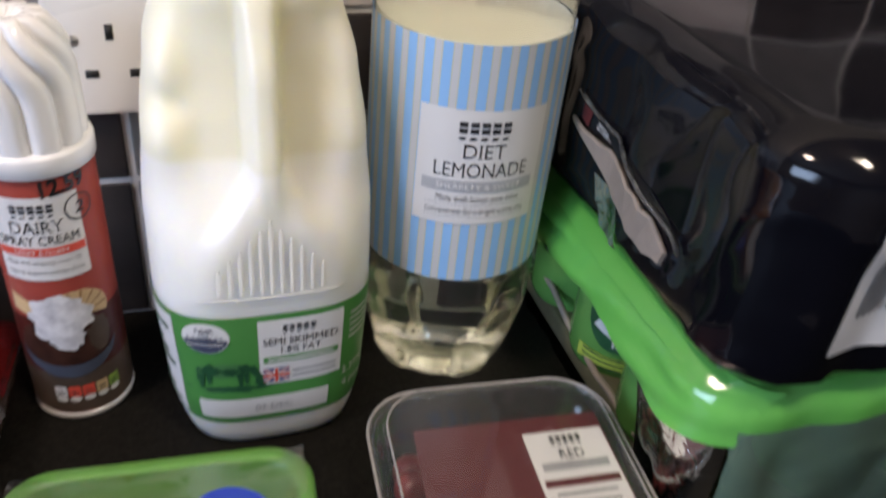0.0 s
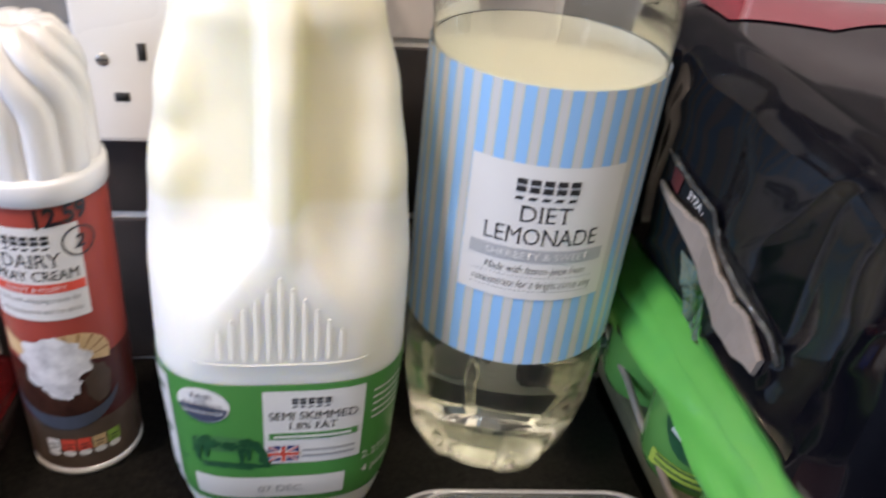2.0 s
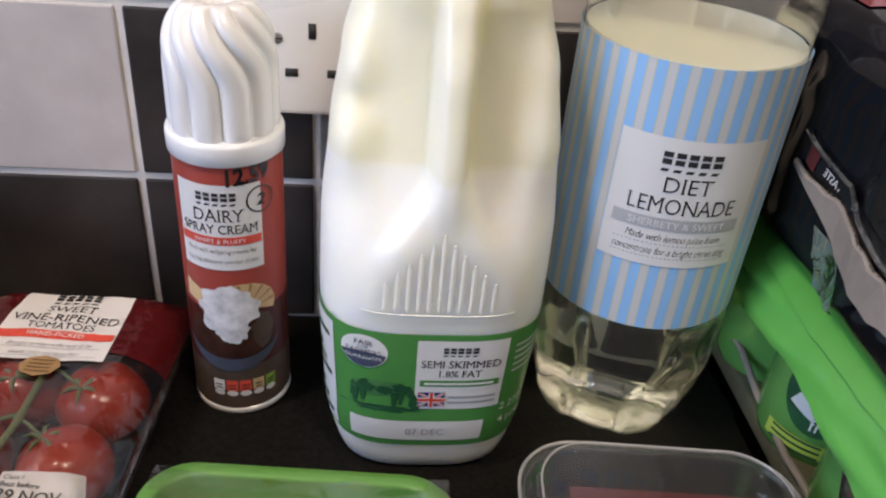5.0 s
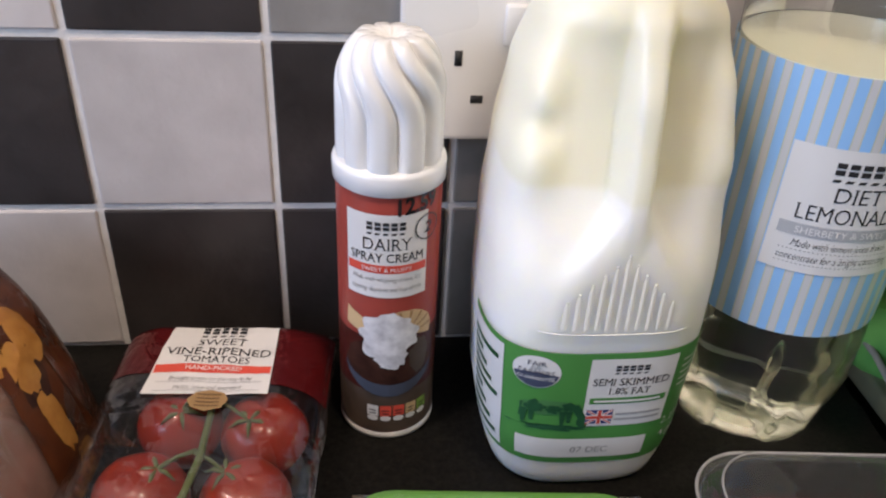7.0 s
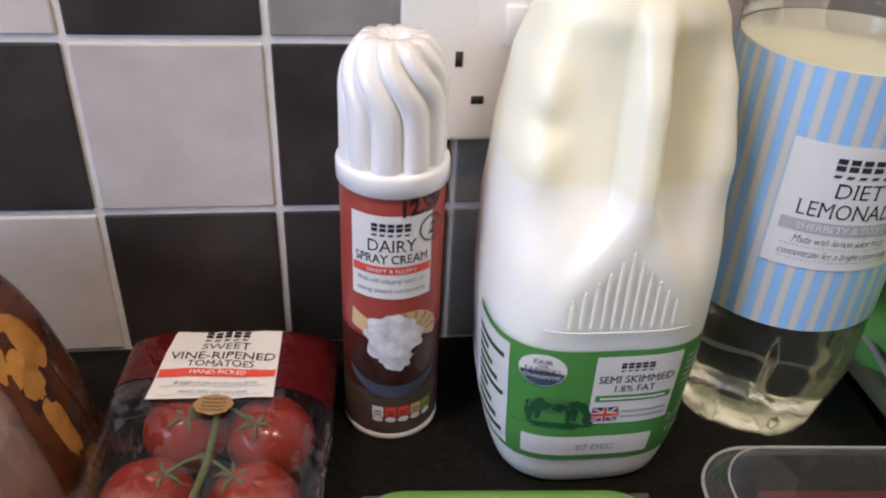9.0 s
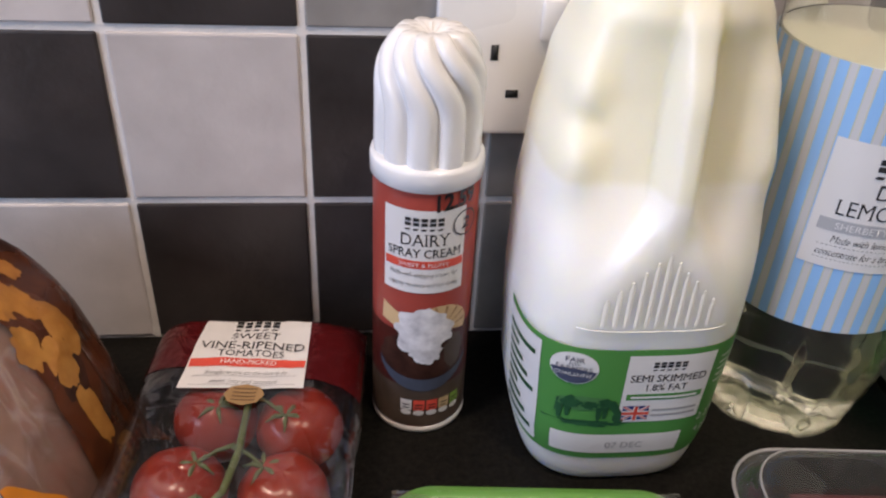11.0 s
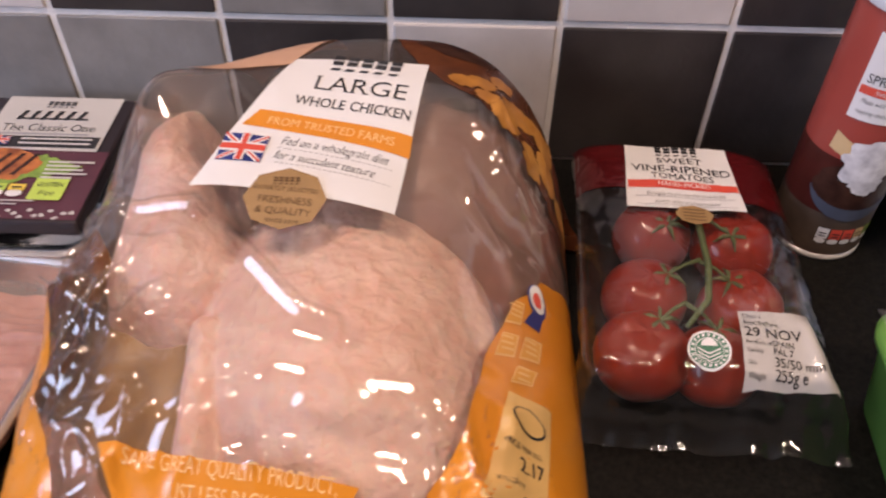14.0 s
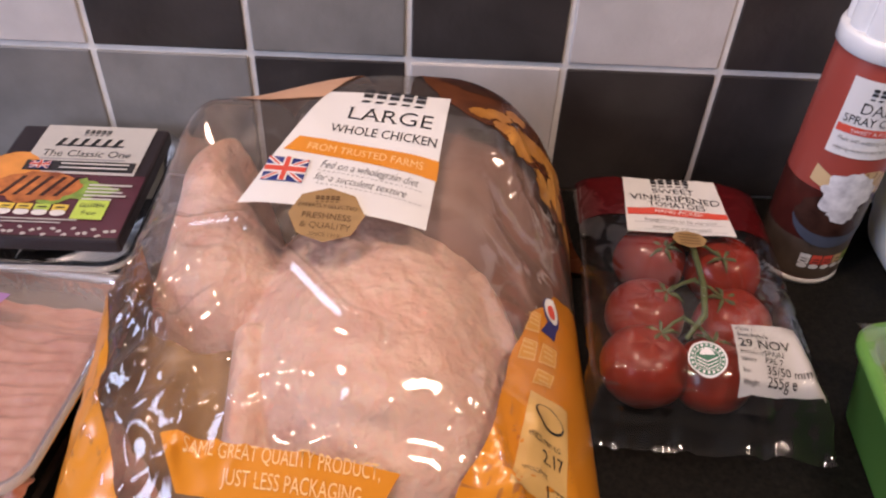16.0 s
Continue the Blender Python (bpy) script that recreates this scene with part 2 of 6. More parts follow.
MILK_LEVEL = 0.176
M = {
    "tile_light": mat("light_stone_tile", (0.55, 0.512, 0.495), 0.42, var=0.17, scale=34, bump=0.22, bscale=160, island=0.08),
    "tile_mid": mat("mid_grey_tile", (0.215, 0.205, 0.195), 0.42, var=0.34, scale=30, bump=0.30, bscale=120, island=0.12),
    "tile_dark": mat("charcoal_tile", (0.036, 0.031, 0.030), 0.40, var=0.6, scale=26, bump=0.30, bscale=110, island=0.15),
    "grout": mat("pale_grout", (0.70, 0.67, 0.64), 0.85, var=0.14, scale=90, bump=0.3, bscale=500),
    "counter": mat("dark_granite_laminate", (0.0012, 0.0012, 0.0012), 0.45, spec=0.10, scale=420, color2=(0.013, 0.012, 0.010), big=1.7, bump=0.03, bscale=900),
    "wallpaint": mat("beige_wall_paint", (0.36, 0.33, 0.29), 0.8, var=0.04, scale=8),
    "floorboard": mat("brown_floor", (0.25, 0.18, 0.12), 0.5, var=0.25, scale=12),
    "white_plastic": mat("white_plastic", (0.80, 0.78, 0.75), 0.28, var=0.02, scale=30),
    "socket_hole": mat("dark_socket_hole", (0.02, 0.02, 0.02), 0.7),
    "steel": mat("screw_steel", (0.45, 0.43, 0.40), 0.35, metal=0.9),
    "cap": mat("white_cap_plastic", (0.80, 0.80, 0.80), 0.22, var=0.02, scale=30, sss=0.15, sss_r=(1, 1, 0.9)),
    "can_red": mat("brick_red_print", (0.31, 0.056, 0.042), 0.30, var=0.05, spec=0.28),
    "can_dark": mat("dark_maroon_print", (0.060, 0.012, 0.009), 0.30, var=0.3, scale=90, spec=0.28),
    "can_tan": mat("grey_brown_print", (0.085, 0.060, 0.045), 0.32, var=0.35, scale=90, spec=0.28),
    "tin": mat("rim_white_metal", (0.72, 0.70, 0.68), 0.25, metal=0.3),
    "paper": mat("white_print", (0.70, 0.69, 0.68), 0.45, var=0.02),
    "ink": mat("black_ink", (0.025, 0.024, 0.026), 0.45),
    "marker": mat("black_marker", (0.008, 0.008, 0.010), 0.3),
    "grey_ink": mat("grey_ink", (0.33, 0.33, 0.34), 0.45),
    "red_ink": mat("coral_red_ink", (0.66, 0.08, 0.05), 0.42),
    "cream_print": mat("whipped_cream_print", (0.44, 0.43, 0.45), 0.4, scale=170, color2=(0.84, 0.83, 0.84), big=2.0, coat=0.1),
    "wafer": mat("wafer_print", (0.60, 0.42, 0.22), 0.4, var=0.2, scale=120, coat=0.1),
    "wafer_dark": mat("wafer_groove_print", (0.33, 0.19, 0.08), 0.4, coat=0.1),
    "chocolate": mat("chocolate_print", (0.016, 0.006, 0.005), 0.35, scale=170, color2=(0.075, 0.032, 0.022), big=3, spec=0.28),
    "bowl_print": mat("slate_bowl_print", (0.065, 0.075, 0.105), 0.35, var=0.2, spec=0.28),
    "milk": milk_plastic("milky_plastic", (0.95, 0.94, 0.85), (0.89, 0.87, 0.71), MILK_LEVEL),
    "milk_rib": mat("milky_plastic_rib", (0.90, 0.88, 0.79), 0.7, var=0.02),
    "milk_green": mat("green_label_print", (0.075, 0.26, 0.060), 0.38, var=0.06, scale=30),
    "dark_green": mat("dark_green_ink", (0.02, 0.085, 0.035), 0.4, var=0.3, scale=200),
    "cow_grey": mat("grey_green_ink", (0.07, 0.20, 0.07), 0.4, var=0.25, scale=200),
    "badge": mat("badge_navy_ink", (0.06, 0.07, 0.12), 0.45),
    "flag_blue": mat("flag_blue_ink", (0.02, 0.035, 0.18), 0.4),
    "green_cap": mat("green_cap_plastic", (0.04, 0.25, 0.06), 0.35),
    "pet": film("clear_bottle_plastic", (0.97, 0.98, 0.97), haze=0.015, gloss=0.9, rough=0.03, bump=0.05, bscale=20),
    "lemonade": glass("clear_lemonade", 1.33, (0.95, 0.975, 0.875)),
    "stripe": stripes("blue_striped_label", (0.27, 0.50, 0.82), (0.56, 0.56, 0.57), (0.55, 0.53, 0.36), 36),
    "grey_band": mat("grey_band_ink", (0.42, 0.43, 0.45), 0.45),
    "bagfilm": film("clear_bag_film", (0.95, 0.93, 0.91), haze=0.05, hazecolor=(0.78, 0.66, 0.60), rough=0.045, bump=0.07, bscale=22, gloss=2.2, crinkle=0.025, cscale=20, most=0.40),
    "lid_film": film("taut_clear_film", (0.92, 0.93, 0.91), haze=0.016, hazecolor=(0.6, 0.62, 0.55), rough=0.045, bump=0.12, bscale=18, gloss=2.4, crinkle=0.06, cscale=30, most=0.34),
    "tomato_film": film("creased_clear_film", (0.86, 0.85, 0.84), haze=0.007, hazecolor=(0.55, 0.50, 0.48), rough=0.04, bump=0.12, bscale=22, gloss=2.0, crinkle=0.22, cscale=30, most=0.34),
    "tomato_tray": film("clear_fruit_tray_plastic", (0.90, 0.90, 0.90), haze=0.025, hazecolor=(0.62, 0.58, 0.56), rough=0.06, bump=0.15, bscale=30, gloss=1.6, most=0.3),
    # clear film with a warm grey haze mixed in
    "hazy_lid": film("hazy_clear_film", (0.92, 0.92, 0.91), haze=0.15, hazecolor=(0.70, 0.62, 0.58), rough=0.06, bump=0.12, bscale=20, gloss=1.6, most=0.3),
    # green film; its pale bluish haze also paints a window reflection
    "sheer_with_sheen": film("sheer_film_with_painted_sheen", (0.75, 0.88, 0.68), haze=0.40, hazecolor=(0.30, 0.46, 0.34), rough=0.05, bump=0.3, bscale=24, gloss=2.2),
    "tray": film("clear_tray_plastic", (0.94, 0.95, 0.94), haze=0.022, rough=0.05, bump=0.0, gloss=1.4, most=0.22),
    "frost": film("frosted_tray_plastic", (0.85, 0.85, 0.85), haze=0.36, hazecolor=(0.75, 0.72, 0.70), rough=0.08, bump=0.1, gloss=1.6),
    "maroon_film": film("maroon_printed_film", (0.35, 0.03, 0.03), haze=0.55, hazecolor=(0.13, 0.009, 0.011), rough=0.12, bump=0.4),
    "tomato": mat("tomato_skin", (0.27, 0.016, 0.008), 0.28, var=0.18, scale=25, coat=0.35, sss=0.15, color2=(0.40, 0.046, 0.016)),
    "vine": mat("green_vine", (0.13, 0.17, 0.065), 0.6, var=0.3, scale=200),
    "gold": mat("bronze_seal_ink", (0.33, 0.20, 0.085), 0.45, var=0.08),
    "gold_dark": mat("dark_bronze_ink", (0.14, 0.075, 0.03), 0.45),
    "sticker_green": mat("bottle_green_sticker", (0.020, 0.14, 0.075), 0.4),
    "orange": mat("orange_print", (0.68, 0.245, 0.018), 0.30, var=0.06, scale=18, coat=0.5),
    "orange_light": mat("light_orange_print", (0.72, 0.34, 0.06), 0.32, var=0.06, scale=30),
    "pale_orange": mat("pale_orange_ink", (0.80, 0.50, 0.22), 0.4),
    "skin": mat("raw_chicken_skin", (0.69, 0.40, 0.315), 0.40, scale=80, color2=(0.86, 0.66, 0.555), big=7, bump=1.0, bscale=210, sss=0.35, sss_r=(1, 0.4, 0.25)),
    # pink skin, its colour darkened to stand for brown haze in the film
    "hazed_flesh": mat("pink_flesh_under_haze", (0.20, 0.112, 0.088), 0.45, color2=(0.38, 0.225, 0.18), scale=34, bump=0.3, bscale=170),
    # brown warmed towards gold, painting in the orange reflected inside the bag
    "bag_back": mat("bag_back_orange_reflection", (0.22, 0.13, 0.065), 0.4, scale=24, color2=(0.36, 0.22, 0.11)),
    "roast": mat("roast_photo_print", (0.030, 0.010, 0.006), 0.28, scale=75, color2=(0.15, 0.045, 0.016), big=3, spec=0.4),
    "roast_pale": mat("golden_potato_print", (0.20, 0.065, 0.012), 0.30, scale=90, color2=(0.55, 0.25, 0.05), big=3, spec=0.4),
    "golden_light": mat("golden_crust_print", (0.30, 0.11, 0.02), 0.30, scale=120, color2=(0.56, 0.28, 0.07), big=3, spec=0.4),
    "tan_print": mat("pinkish_tan_print", (0.50, 0.30, 0.20), 0.35, var=0.15, scale=40),
    "lining": mat("mauve_brown_bag_inside", (0.22, 0.145, 0.12), 0.5, scale=26, color2=(0.36, 0.25, 0.21)),
    # two tones painting golden glints and the brown shade between them
    "glint_lining": mat("bag_inside_with_golden_glints", (0.24, 0.13, 0.05), 0.4, scale=34, color2=(0.46, 0.30, 0.13), bump=0.4, bscale=60),
    "label_inner": mat("cream_label_inside", (0.88, 0.88, 0.79), 0.5, var=0.02),
    "tan_label": mat("pale_tan_ink", (0.70, 0.44, 0.16), 0.4),
    "black_card": mat("black_card", (0.022, 0.015, 0.018), 0.35, var=0.2, scale=40, coat=0.1),
    "plum": mat("dark_plum_print", (0.085, 0.022, 0.035), 0.35, var=0.2, scale=40, coat=0.1),
    "silver": mat("silver_grey_card", (0.50, 0.49, 0.47), 0.4, var=0.04),
    "burger": mat("grilled_patty_print", (0.14, 0.025, 0.008), 0.4, scale=150, color2=(0.72, 0.25, 0.06), big=3, coat=0.1),
    "bun": mat("bun_print", (0.70, 0.28, 0.06), 0.4, var=0.25, scale=70, coat=0.1),
    "lettuce": mat("lettuce_print", (0.22, 0.36, 0.06), 0.4, var=0.4, scale=160, coat=0.1),
    "lime": mat("lime_ink", (0.46, 0.62, 0.10), 0.4),
    "yellow": mat("yellow_ink", (0.75, 0.55, 0.08), 0.4),
    "meat": mat("pink_minced_meat", (0.50, 0.20, 0.15), 0.42, scale=120, color2=(0.66, 0.36, 0.29), big=4, bump=0.4, bscale=260, sss=0.25),
    "lilac": mat("lilac_label_ink", (0.36, 0.20, 0.42), 0.4),
    "punnet": mat("green_punnet_plastic", (0.105, 0.265, 0.050), 0.32, var=0.06, scale=30, sss=0.1),
    "mushroom": mat("brown_mushroom_cap", (0.20, 0.10, 0.045), 0.55, scale=85, color2=(0.64, 0.44, 0.27), big=3, bump=0.7, bscale=160),
    "mush_stem": mat("mushroom_stem", (0.66, 0.55, 0.42), 0.7, var=0.2, scale=120),
    "card": mat("kraft_card", (0.45, 0.28, 0.16), 0.7, var=0.12, scale=120),
    "blue": mat("royal_blue_sticker", (0.012, 0.045, 0.40), 0.3, var=0.04),
    "wine": mat("wine_red_card", (0.105, 0.018, 0.020), 0.35, var=0.12, scale=40, coat=0.4),
    "grape": mat("dark_red_grape", (0.14, 0.02, 0.03), 0.3, var=0.5, scale=30, color2=(0.30, 0.06, 0.06)),
    "black_film": mat("black_shrink_film", (0.003, 0.003, 0.005), 0.09, var=0.3, scale=14, bump=0.05, bscale=26, coat=0.0, spec=0.42),
    "pink_print": mat("crimson_printed_film", (0.30, 0.020, 0.045), 0.14, var=0.08, scale=30, coat=0.5),
    "torn_card": mat("grey_tan_card_edge", (0.27, 0.225, 0.19), 0.8, var=0.1, scale=150, bump=0.2, bscale=600),
    "card_dark": mat("olive_grey_card", (0.10, 0.095, 0.055), 0.7, var=0.25, scale=90),
    "green_film": mat("bright_green_shrink_film", (0.085, 0.36, 0.055), 0.15, scale=16, color2=(0.16, 0.50, 0.10), bump=0.10, bscale=26, coat=0.6),
    "green_clear": film("sheer_green_shrink_film", (0.55, 0.80, 0.30), haze=0.72, hazecolor=(0.17, 0.34, 0.045), rough=0.06, bump=0.3, bscale=30, gloss=1.8),
    "can_green": mat("lime_can_paint", (0.16, 0.42, 0.10), 0.25, metal=0.3),
    "black_can": mat("black_can_paint", (0.010, 0.010, 0.012), 0.22, metal=0.2),
    "clear_film2": film("clear_shrink_film", (0.95, 0.96, 0.95), haze=0.05, rough=0.06, bump=0.7, bscale=40, gloss=1.5),
    "lamp": None,
}
lampm = bpy.data.materials.new("lamp_diffuser")
lampm.use_nodes = True
lampm.node_tree.nodes["Principled BSDF"].inputs["Emission Color"].default_value = (1, 0.82, 0.6, 1)
lampm.node_tree.nodes["Principled BSDF"].inputs["Emission Strength"].default_value = 6
M["lamp"] = lampm


# ---- building helpers ----
def part(name, bm, material, parent=None, label="", smooth=True):
    me = bpy.data.meshes.new(name)
    bm.normal_update()
    bm.to_mesh(me)
    bm.free()
    me.materials.append(M[material])
    if smooth:
        for p in me.polygons:
            p.use_smooth = True
    ob = new(name, me)
    if parent:
        ob.parent = parent
    if label:
        tagged(ob, label)
    return ob


def thing(name, x, y, z, rz, label, category, group=""):
    ob = new(name)
    ob.matrix_basis = pose(x, y, z, 0, 0, rz)
    ob.empty_display_size = 0.02
    return tagged(ob, label, category, group)


def solid(name, bm, material, label, category="", group="", kind="", m=None, smooth=False):
    ob = part(name, bm, material, None, "", smooth)
    if m:
        ob.matrix_basis = m
    return tagged(ob, label, category, group, kind)


def box(x0, y0, z0, x1, y1, z1, bevel=0.0, seg=2):
    bm = bmesh.new()
    bmesh.ops.create_cube(bm, size=1)
    bmesh.ops.scale(bm, vec=(x1 - x0, y1 - y0, z1 - z0), verts=bm.verts)
    bmesh.ops.translate(bm, vec=((x0 + x1) / 2, (y0 + y1) / 2, (z0 + z1) / 2), verts=bm.verts)
    if bevel:
        bmesh.ops.bevel(bm, geom=bm.edges[:], offset=bevel, segments=seg, affect="EDGES", profile=0.5)
    return bm


def loft(rings, cap0=True, cap1=True, bm=None):
    bm = bm or bmesh.new()
    rows = [[bm.verts.new(p) for p in r] for r in rings]
    n = len(rows[0])
    for a, b in zip(rows, rows[1:]):
        for i in range(n):
            j = (i + 1) % n
            bm.faces.new((a[i], a[j], b[j], b[i]))
    if cap0:
        bm.faces.new(rows[0][::-1])
    if cap1:
        bm.faces.new(rows[-1])
    return bm


def lathe(profile, n=64, fn=None, cap0=True, cap1=True):
    rings = []
    for r, z in profile:
        ring = []
        for i in range(n):
            a = 2 * math.pi * i / n
            rr = r * (fn(a, r, z) if fn else 1)
            ring.append((rr * math.cos(a), rr * math.sin(a), z))
        rings.append(ring)
    return loft(rings, cap0, cap1)


def rrect(hx, hy, r, z, per=8):
    pts = []
    for cx, cy, a0 in ((1, 1, 0), (-1, 1, 90), (-1, -1, 180), (1, -1, 270)):
        for k in range(per + 1):
            a = radians(a0 + 90 * k / per)
            pts.append((cx * (hx - r) + r * math.cos(a), cy * (hy - r) + r * math.sin(a), z))
    return pts


def tube(points, radius, n=10):
    """A round rod along points; radius is a number or one for each point."""
    rings = []
    pts = [Vector(p) for p in points]
    for i, p in enumerate(pts):
        d = (pts[min(i + 1, len(pts) - 1)] - pts[max(i - 1, 0)]).normalized()
        u = d.cross(Vector((0.31, 0.17, 0.93))).normalized()
        w = d.cross(u)
        r = radius[i] if isinstance(radius, (list, tuple)) else radius
        rings.append([p + r * (math.cos(2 * math.pi * k / n) * u + math.sin(2 * math.pi * k / n) * w) for k in range(n)])
    return loft(rings)


def lump(rx, ry, rz, x=0, y=0, z=0, seg=24, rough=0.0, freq=30, seed=0.0, fn=None):
    bm = bmesh.new()
    bmesh.ops.create_uvsphere(bm, u_segments=seg, v_segments=max(8, seg * 2 // 3), radius=1)
    for v in bm.verts:
        c = v.co.copy()
        k = 1 + (fn(c) if fn else 0)
        if rough:
            k += rough * noise.noise(c * 1.7 + Vector((seed, seed * 2, 0))) + rough * 0.4 * noise.noise(c * 5 + Vector((seed, 0, 3)))
        v.co = Vector((c.x * rx * k + x, c.y * ry * k + y, c.z * rz * k + z))
    return bm


def smooth(a, b, x):
    t = max(0.0, min(1.0, (x - a) / (b - a)))
    return t * t * (3 - 2 * t)


def spline(points, x):
    """Smooth value between rising (x, value) pairs."""
    if x <= points[0][0]:
        return points[0][1]
    for (a, va), (b, vb) in zip(points, points[1:]):
        if x <= b:
            t = (x - a) / (b - a)
            t = t * 0.4 + 0.6 * t * t * (3 - 2 * t)
            return va + (vb - va) * t
    return points[-1][1]


def crease(x, y, line, width):
    best = 1.0
    for (ax, ay), (bx, by) in zip(line, line[1:]):
        L = (bx - ax) ** 2 + (by - ay) ** 2
        k = max(0.0, min(1.0, ((x - ax) * (bx - ax) + (y - ay) * (by - ay)) / L))
        best = min(best, math.hypot(x - ax - k * (bx - ax), y - ay - k * (by - ay)))
    return math.exp(-abs(best / width) ** 1.3)


_glyphs = {}


def glyph_mesh(text, shear=0.0, bold=0.0, serif=False):
    """Vertices and faces of a line of writing, 1 high, starting at the origin, and its width; serif adds feet to the stems."""
    key = (text, shear, bold, serif)
    if key not in _glyphs:
        cu = bpy.data.curves.new("writing", "FONT")
        cu.body, cu.size, cu.shear, cu.resolution_u, cu.offset = text, 1.0, shear, 3, bold
        ob = new("writing", cu)
        dg = bpy.context.evaluated_depsgraph_get()
        me = ob.evaluated_get(dg).to_mesh()
        vs = [v.co.copy() for v in me.vertices]
        fs = [tuple(p.vertices) for p in me.polygons]
        ob.evaluated_get(dg).to_mesh_clear()
        bpy.data.objects.remove(ob)
        bpy.data.curves.remove(cu)
        if serif:
            count = collections.Counter(tuple(sorted((f[i], f[i - 1]))) for f in fs for i in range(len(f)))
            top = max(v.y for v in vs)
            feet = []
            for (i, j), n in count.items():
                a, b = vs[i], vs[j]
                if n == 1 and abs(a.y - b.y) < 0.004 and 0.035 < abs(a.x - b.x) < 0.2:
                    up = 1 if abs(a.y) < 0.02 else -1 if a.y > 0.4 else 0
                    if up:
                        feet.append((min(a.x, b.x), max(a.x, b.x), a.y, up))
            for x0, x1, y, up in feet:
                k = len(vs)
                sl = shear * 0.03 * up
                vs += [Vector((x0 - 0.055, y, 0)), Vector((x1 + 0.055, y, 0)), Vector((x1 + 0.04 + sl, y + 0.038 * up, 0)), Vector((x0 - 0.04 + sl, y + 0.038 * up, 0))]
                fs.append((k, k + 1, k + 2, k + 3) if up > 0 else (k + 3, k + 2, k + 1, k))
        _glyphs[key] = (vs, fs, max(v.x for v in vs))
    return _glyphs[key]


class Sheet:
    """Print laid on a surface: where(u, v, off) gives the place off metres outside it."""

    def __init__(self, parent, where, step=0.0003):
        self.parent, self.where, self.step = parent, where, step

    def quad(self, name, a, b, c, d, material, level=1, label="", n=(10, 6)):
        bm = bmesh.new()
        rows = []
        for j in range(n[1] + 1):
            t = j / n[1]
            row = []
            for i in range(n[0] + 1):
                s = i / n[0]
                u = (a[0] * (1 - s) + b[0] * s) * (1 - t) + (d[0] * (1 - s) + c[0] * s) * t
                v = (a[1] * (1 - s) + b[1] * s) * (1 - t) + (d[1] * (1 - s) + c[1] * s) * t
                row.append(bm.verts.new(self.where(u, v, level * self.step)))
            rows.append(row)
        for r0, r1 in zip(rows, rows[1:]):
            for i in range(n[0]):
                bm.faces.new((r0[i], r0[i + 1], r1[i + 1], r1[i]))
        return part(name, bm, material, self.parent, label)

    def rect(self, name, u0, v0, u1, v1, material, level=1, label="", n=(10, 6)):
        return self.quad(name, (u0, v0), (u1, v0), (u1, v1), (u0, v1), material, level, label, n)

    def blob(self, name, cu, cv, ru, rv, material, level=1, label="", rough=0.0, seed=0.0, n=28, rings=4, span=(0, 360)):
        bm = bmesh.new()
        mid = bm.verts.new(self.where(cu, cv, level * self.step))
        prev = None
        for k in range(1, rings + 1):
            row = []
            for i in range(n):
                a = radians(span[0] + (span[1] - span[0]) * i / (n if span == (0, 360) else n - 1))
                q = k / rings
                w = 1 + rough * noise.noise(Vector((math.cos(a) * 2.2 + seed, math.sin(a) * 2.2, seed))) + rough * 0.6 * noise.noise(Vector((math.cos(a) * 6, math.sin(a) * 6 + seed, 1)))
                row.append(bm.verts.new(self.where(cu + ru * q * w * math.cos(a), cv + rv * q * w * math.sin(a), level * self.step)))
            for i in range(n if span == (0, 360) else n - 1):
                j = (i + 1) % n
                if prev:
                    bm.faces.new((prev[i], row[i], row[j], prev[j]))
                else:
                    bm.faces.new((mid, row[i], row[j]))
            prev = row
        return part(name, bm, material, self.parent, label)

    def words(self, text, u, v, size, material="ink", level=2, align=0.5, shear=0.0, squeeze=1.0, turn=0.0, bold=0.0, width=None, bend=None, serif=None):
        if serif is None:
            serif = material == "ink" and bold == 0.0 and shear == 0.0 and size > 0.0058
        vs, fs, w = glyph_mesh(text, shear, -0.008 if serif and size > 0.009 else -0.012 if shear and material == "ink" else bold, serif)
        if width:
            squeeze = width / (w * size)
        c, s = math.cos(radians(turn)), math.sin(radians(turn))
        bm = bmesh.new()
        made = []
        for p in vs:
            x, y = (p.x - w * align) * size * squeeze, p.y * size
            if bend:
                a = x / bend
                x, y = (bend + y) * math.sin(a), (bend + y) * math.cos(a) - bend
            made.append(bm.verts.new(self.where(u + c * x - s * y, v + s * x + c * y, level * self.step)))
        for f in fs:
            try:
                bm.faces.new([made[i] for i in f])
            except ValueError:
                pass
        return part("lettering", bm, material, self.parent)

    def bars(self, u, v, width, height, material, rows, gap, level=2, ragged=0.0):
        for k in range(rows):
            w = width * (1 - ragged * ((k * 37) % 10) / 10)
            self.rect("print_line", u, v - k * gap - height, u + w, v - k * gap, material, level, n=(6, 1))

    def mark(self, u, v, width, material="ink", level=2, turn=0.0):
        """A plain shop mark: five blocks over five slanting dashes."""
        c, s = math.cos(radians(turn)), math.sin(radians(turn))
        w = width / 5
        h = width * 0.22

        def p(x, y):
            return (u + c * x - s * y, v + s * x + c * y)
        for k in range(5):
            x = -width / 2 + k * w
            for y0, y1 in ((0.0, 0.43), (0.57, 1.0)):
                self.quad("mark_block", p(x + 0.02 * w, h * y0), p(x + w * 0.76, h * y0), p(x + w * 0.76, h * y1), p(x + 0.02 * w, h * y1), material, level, n=(2, 1))
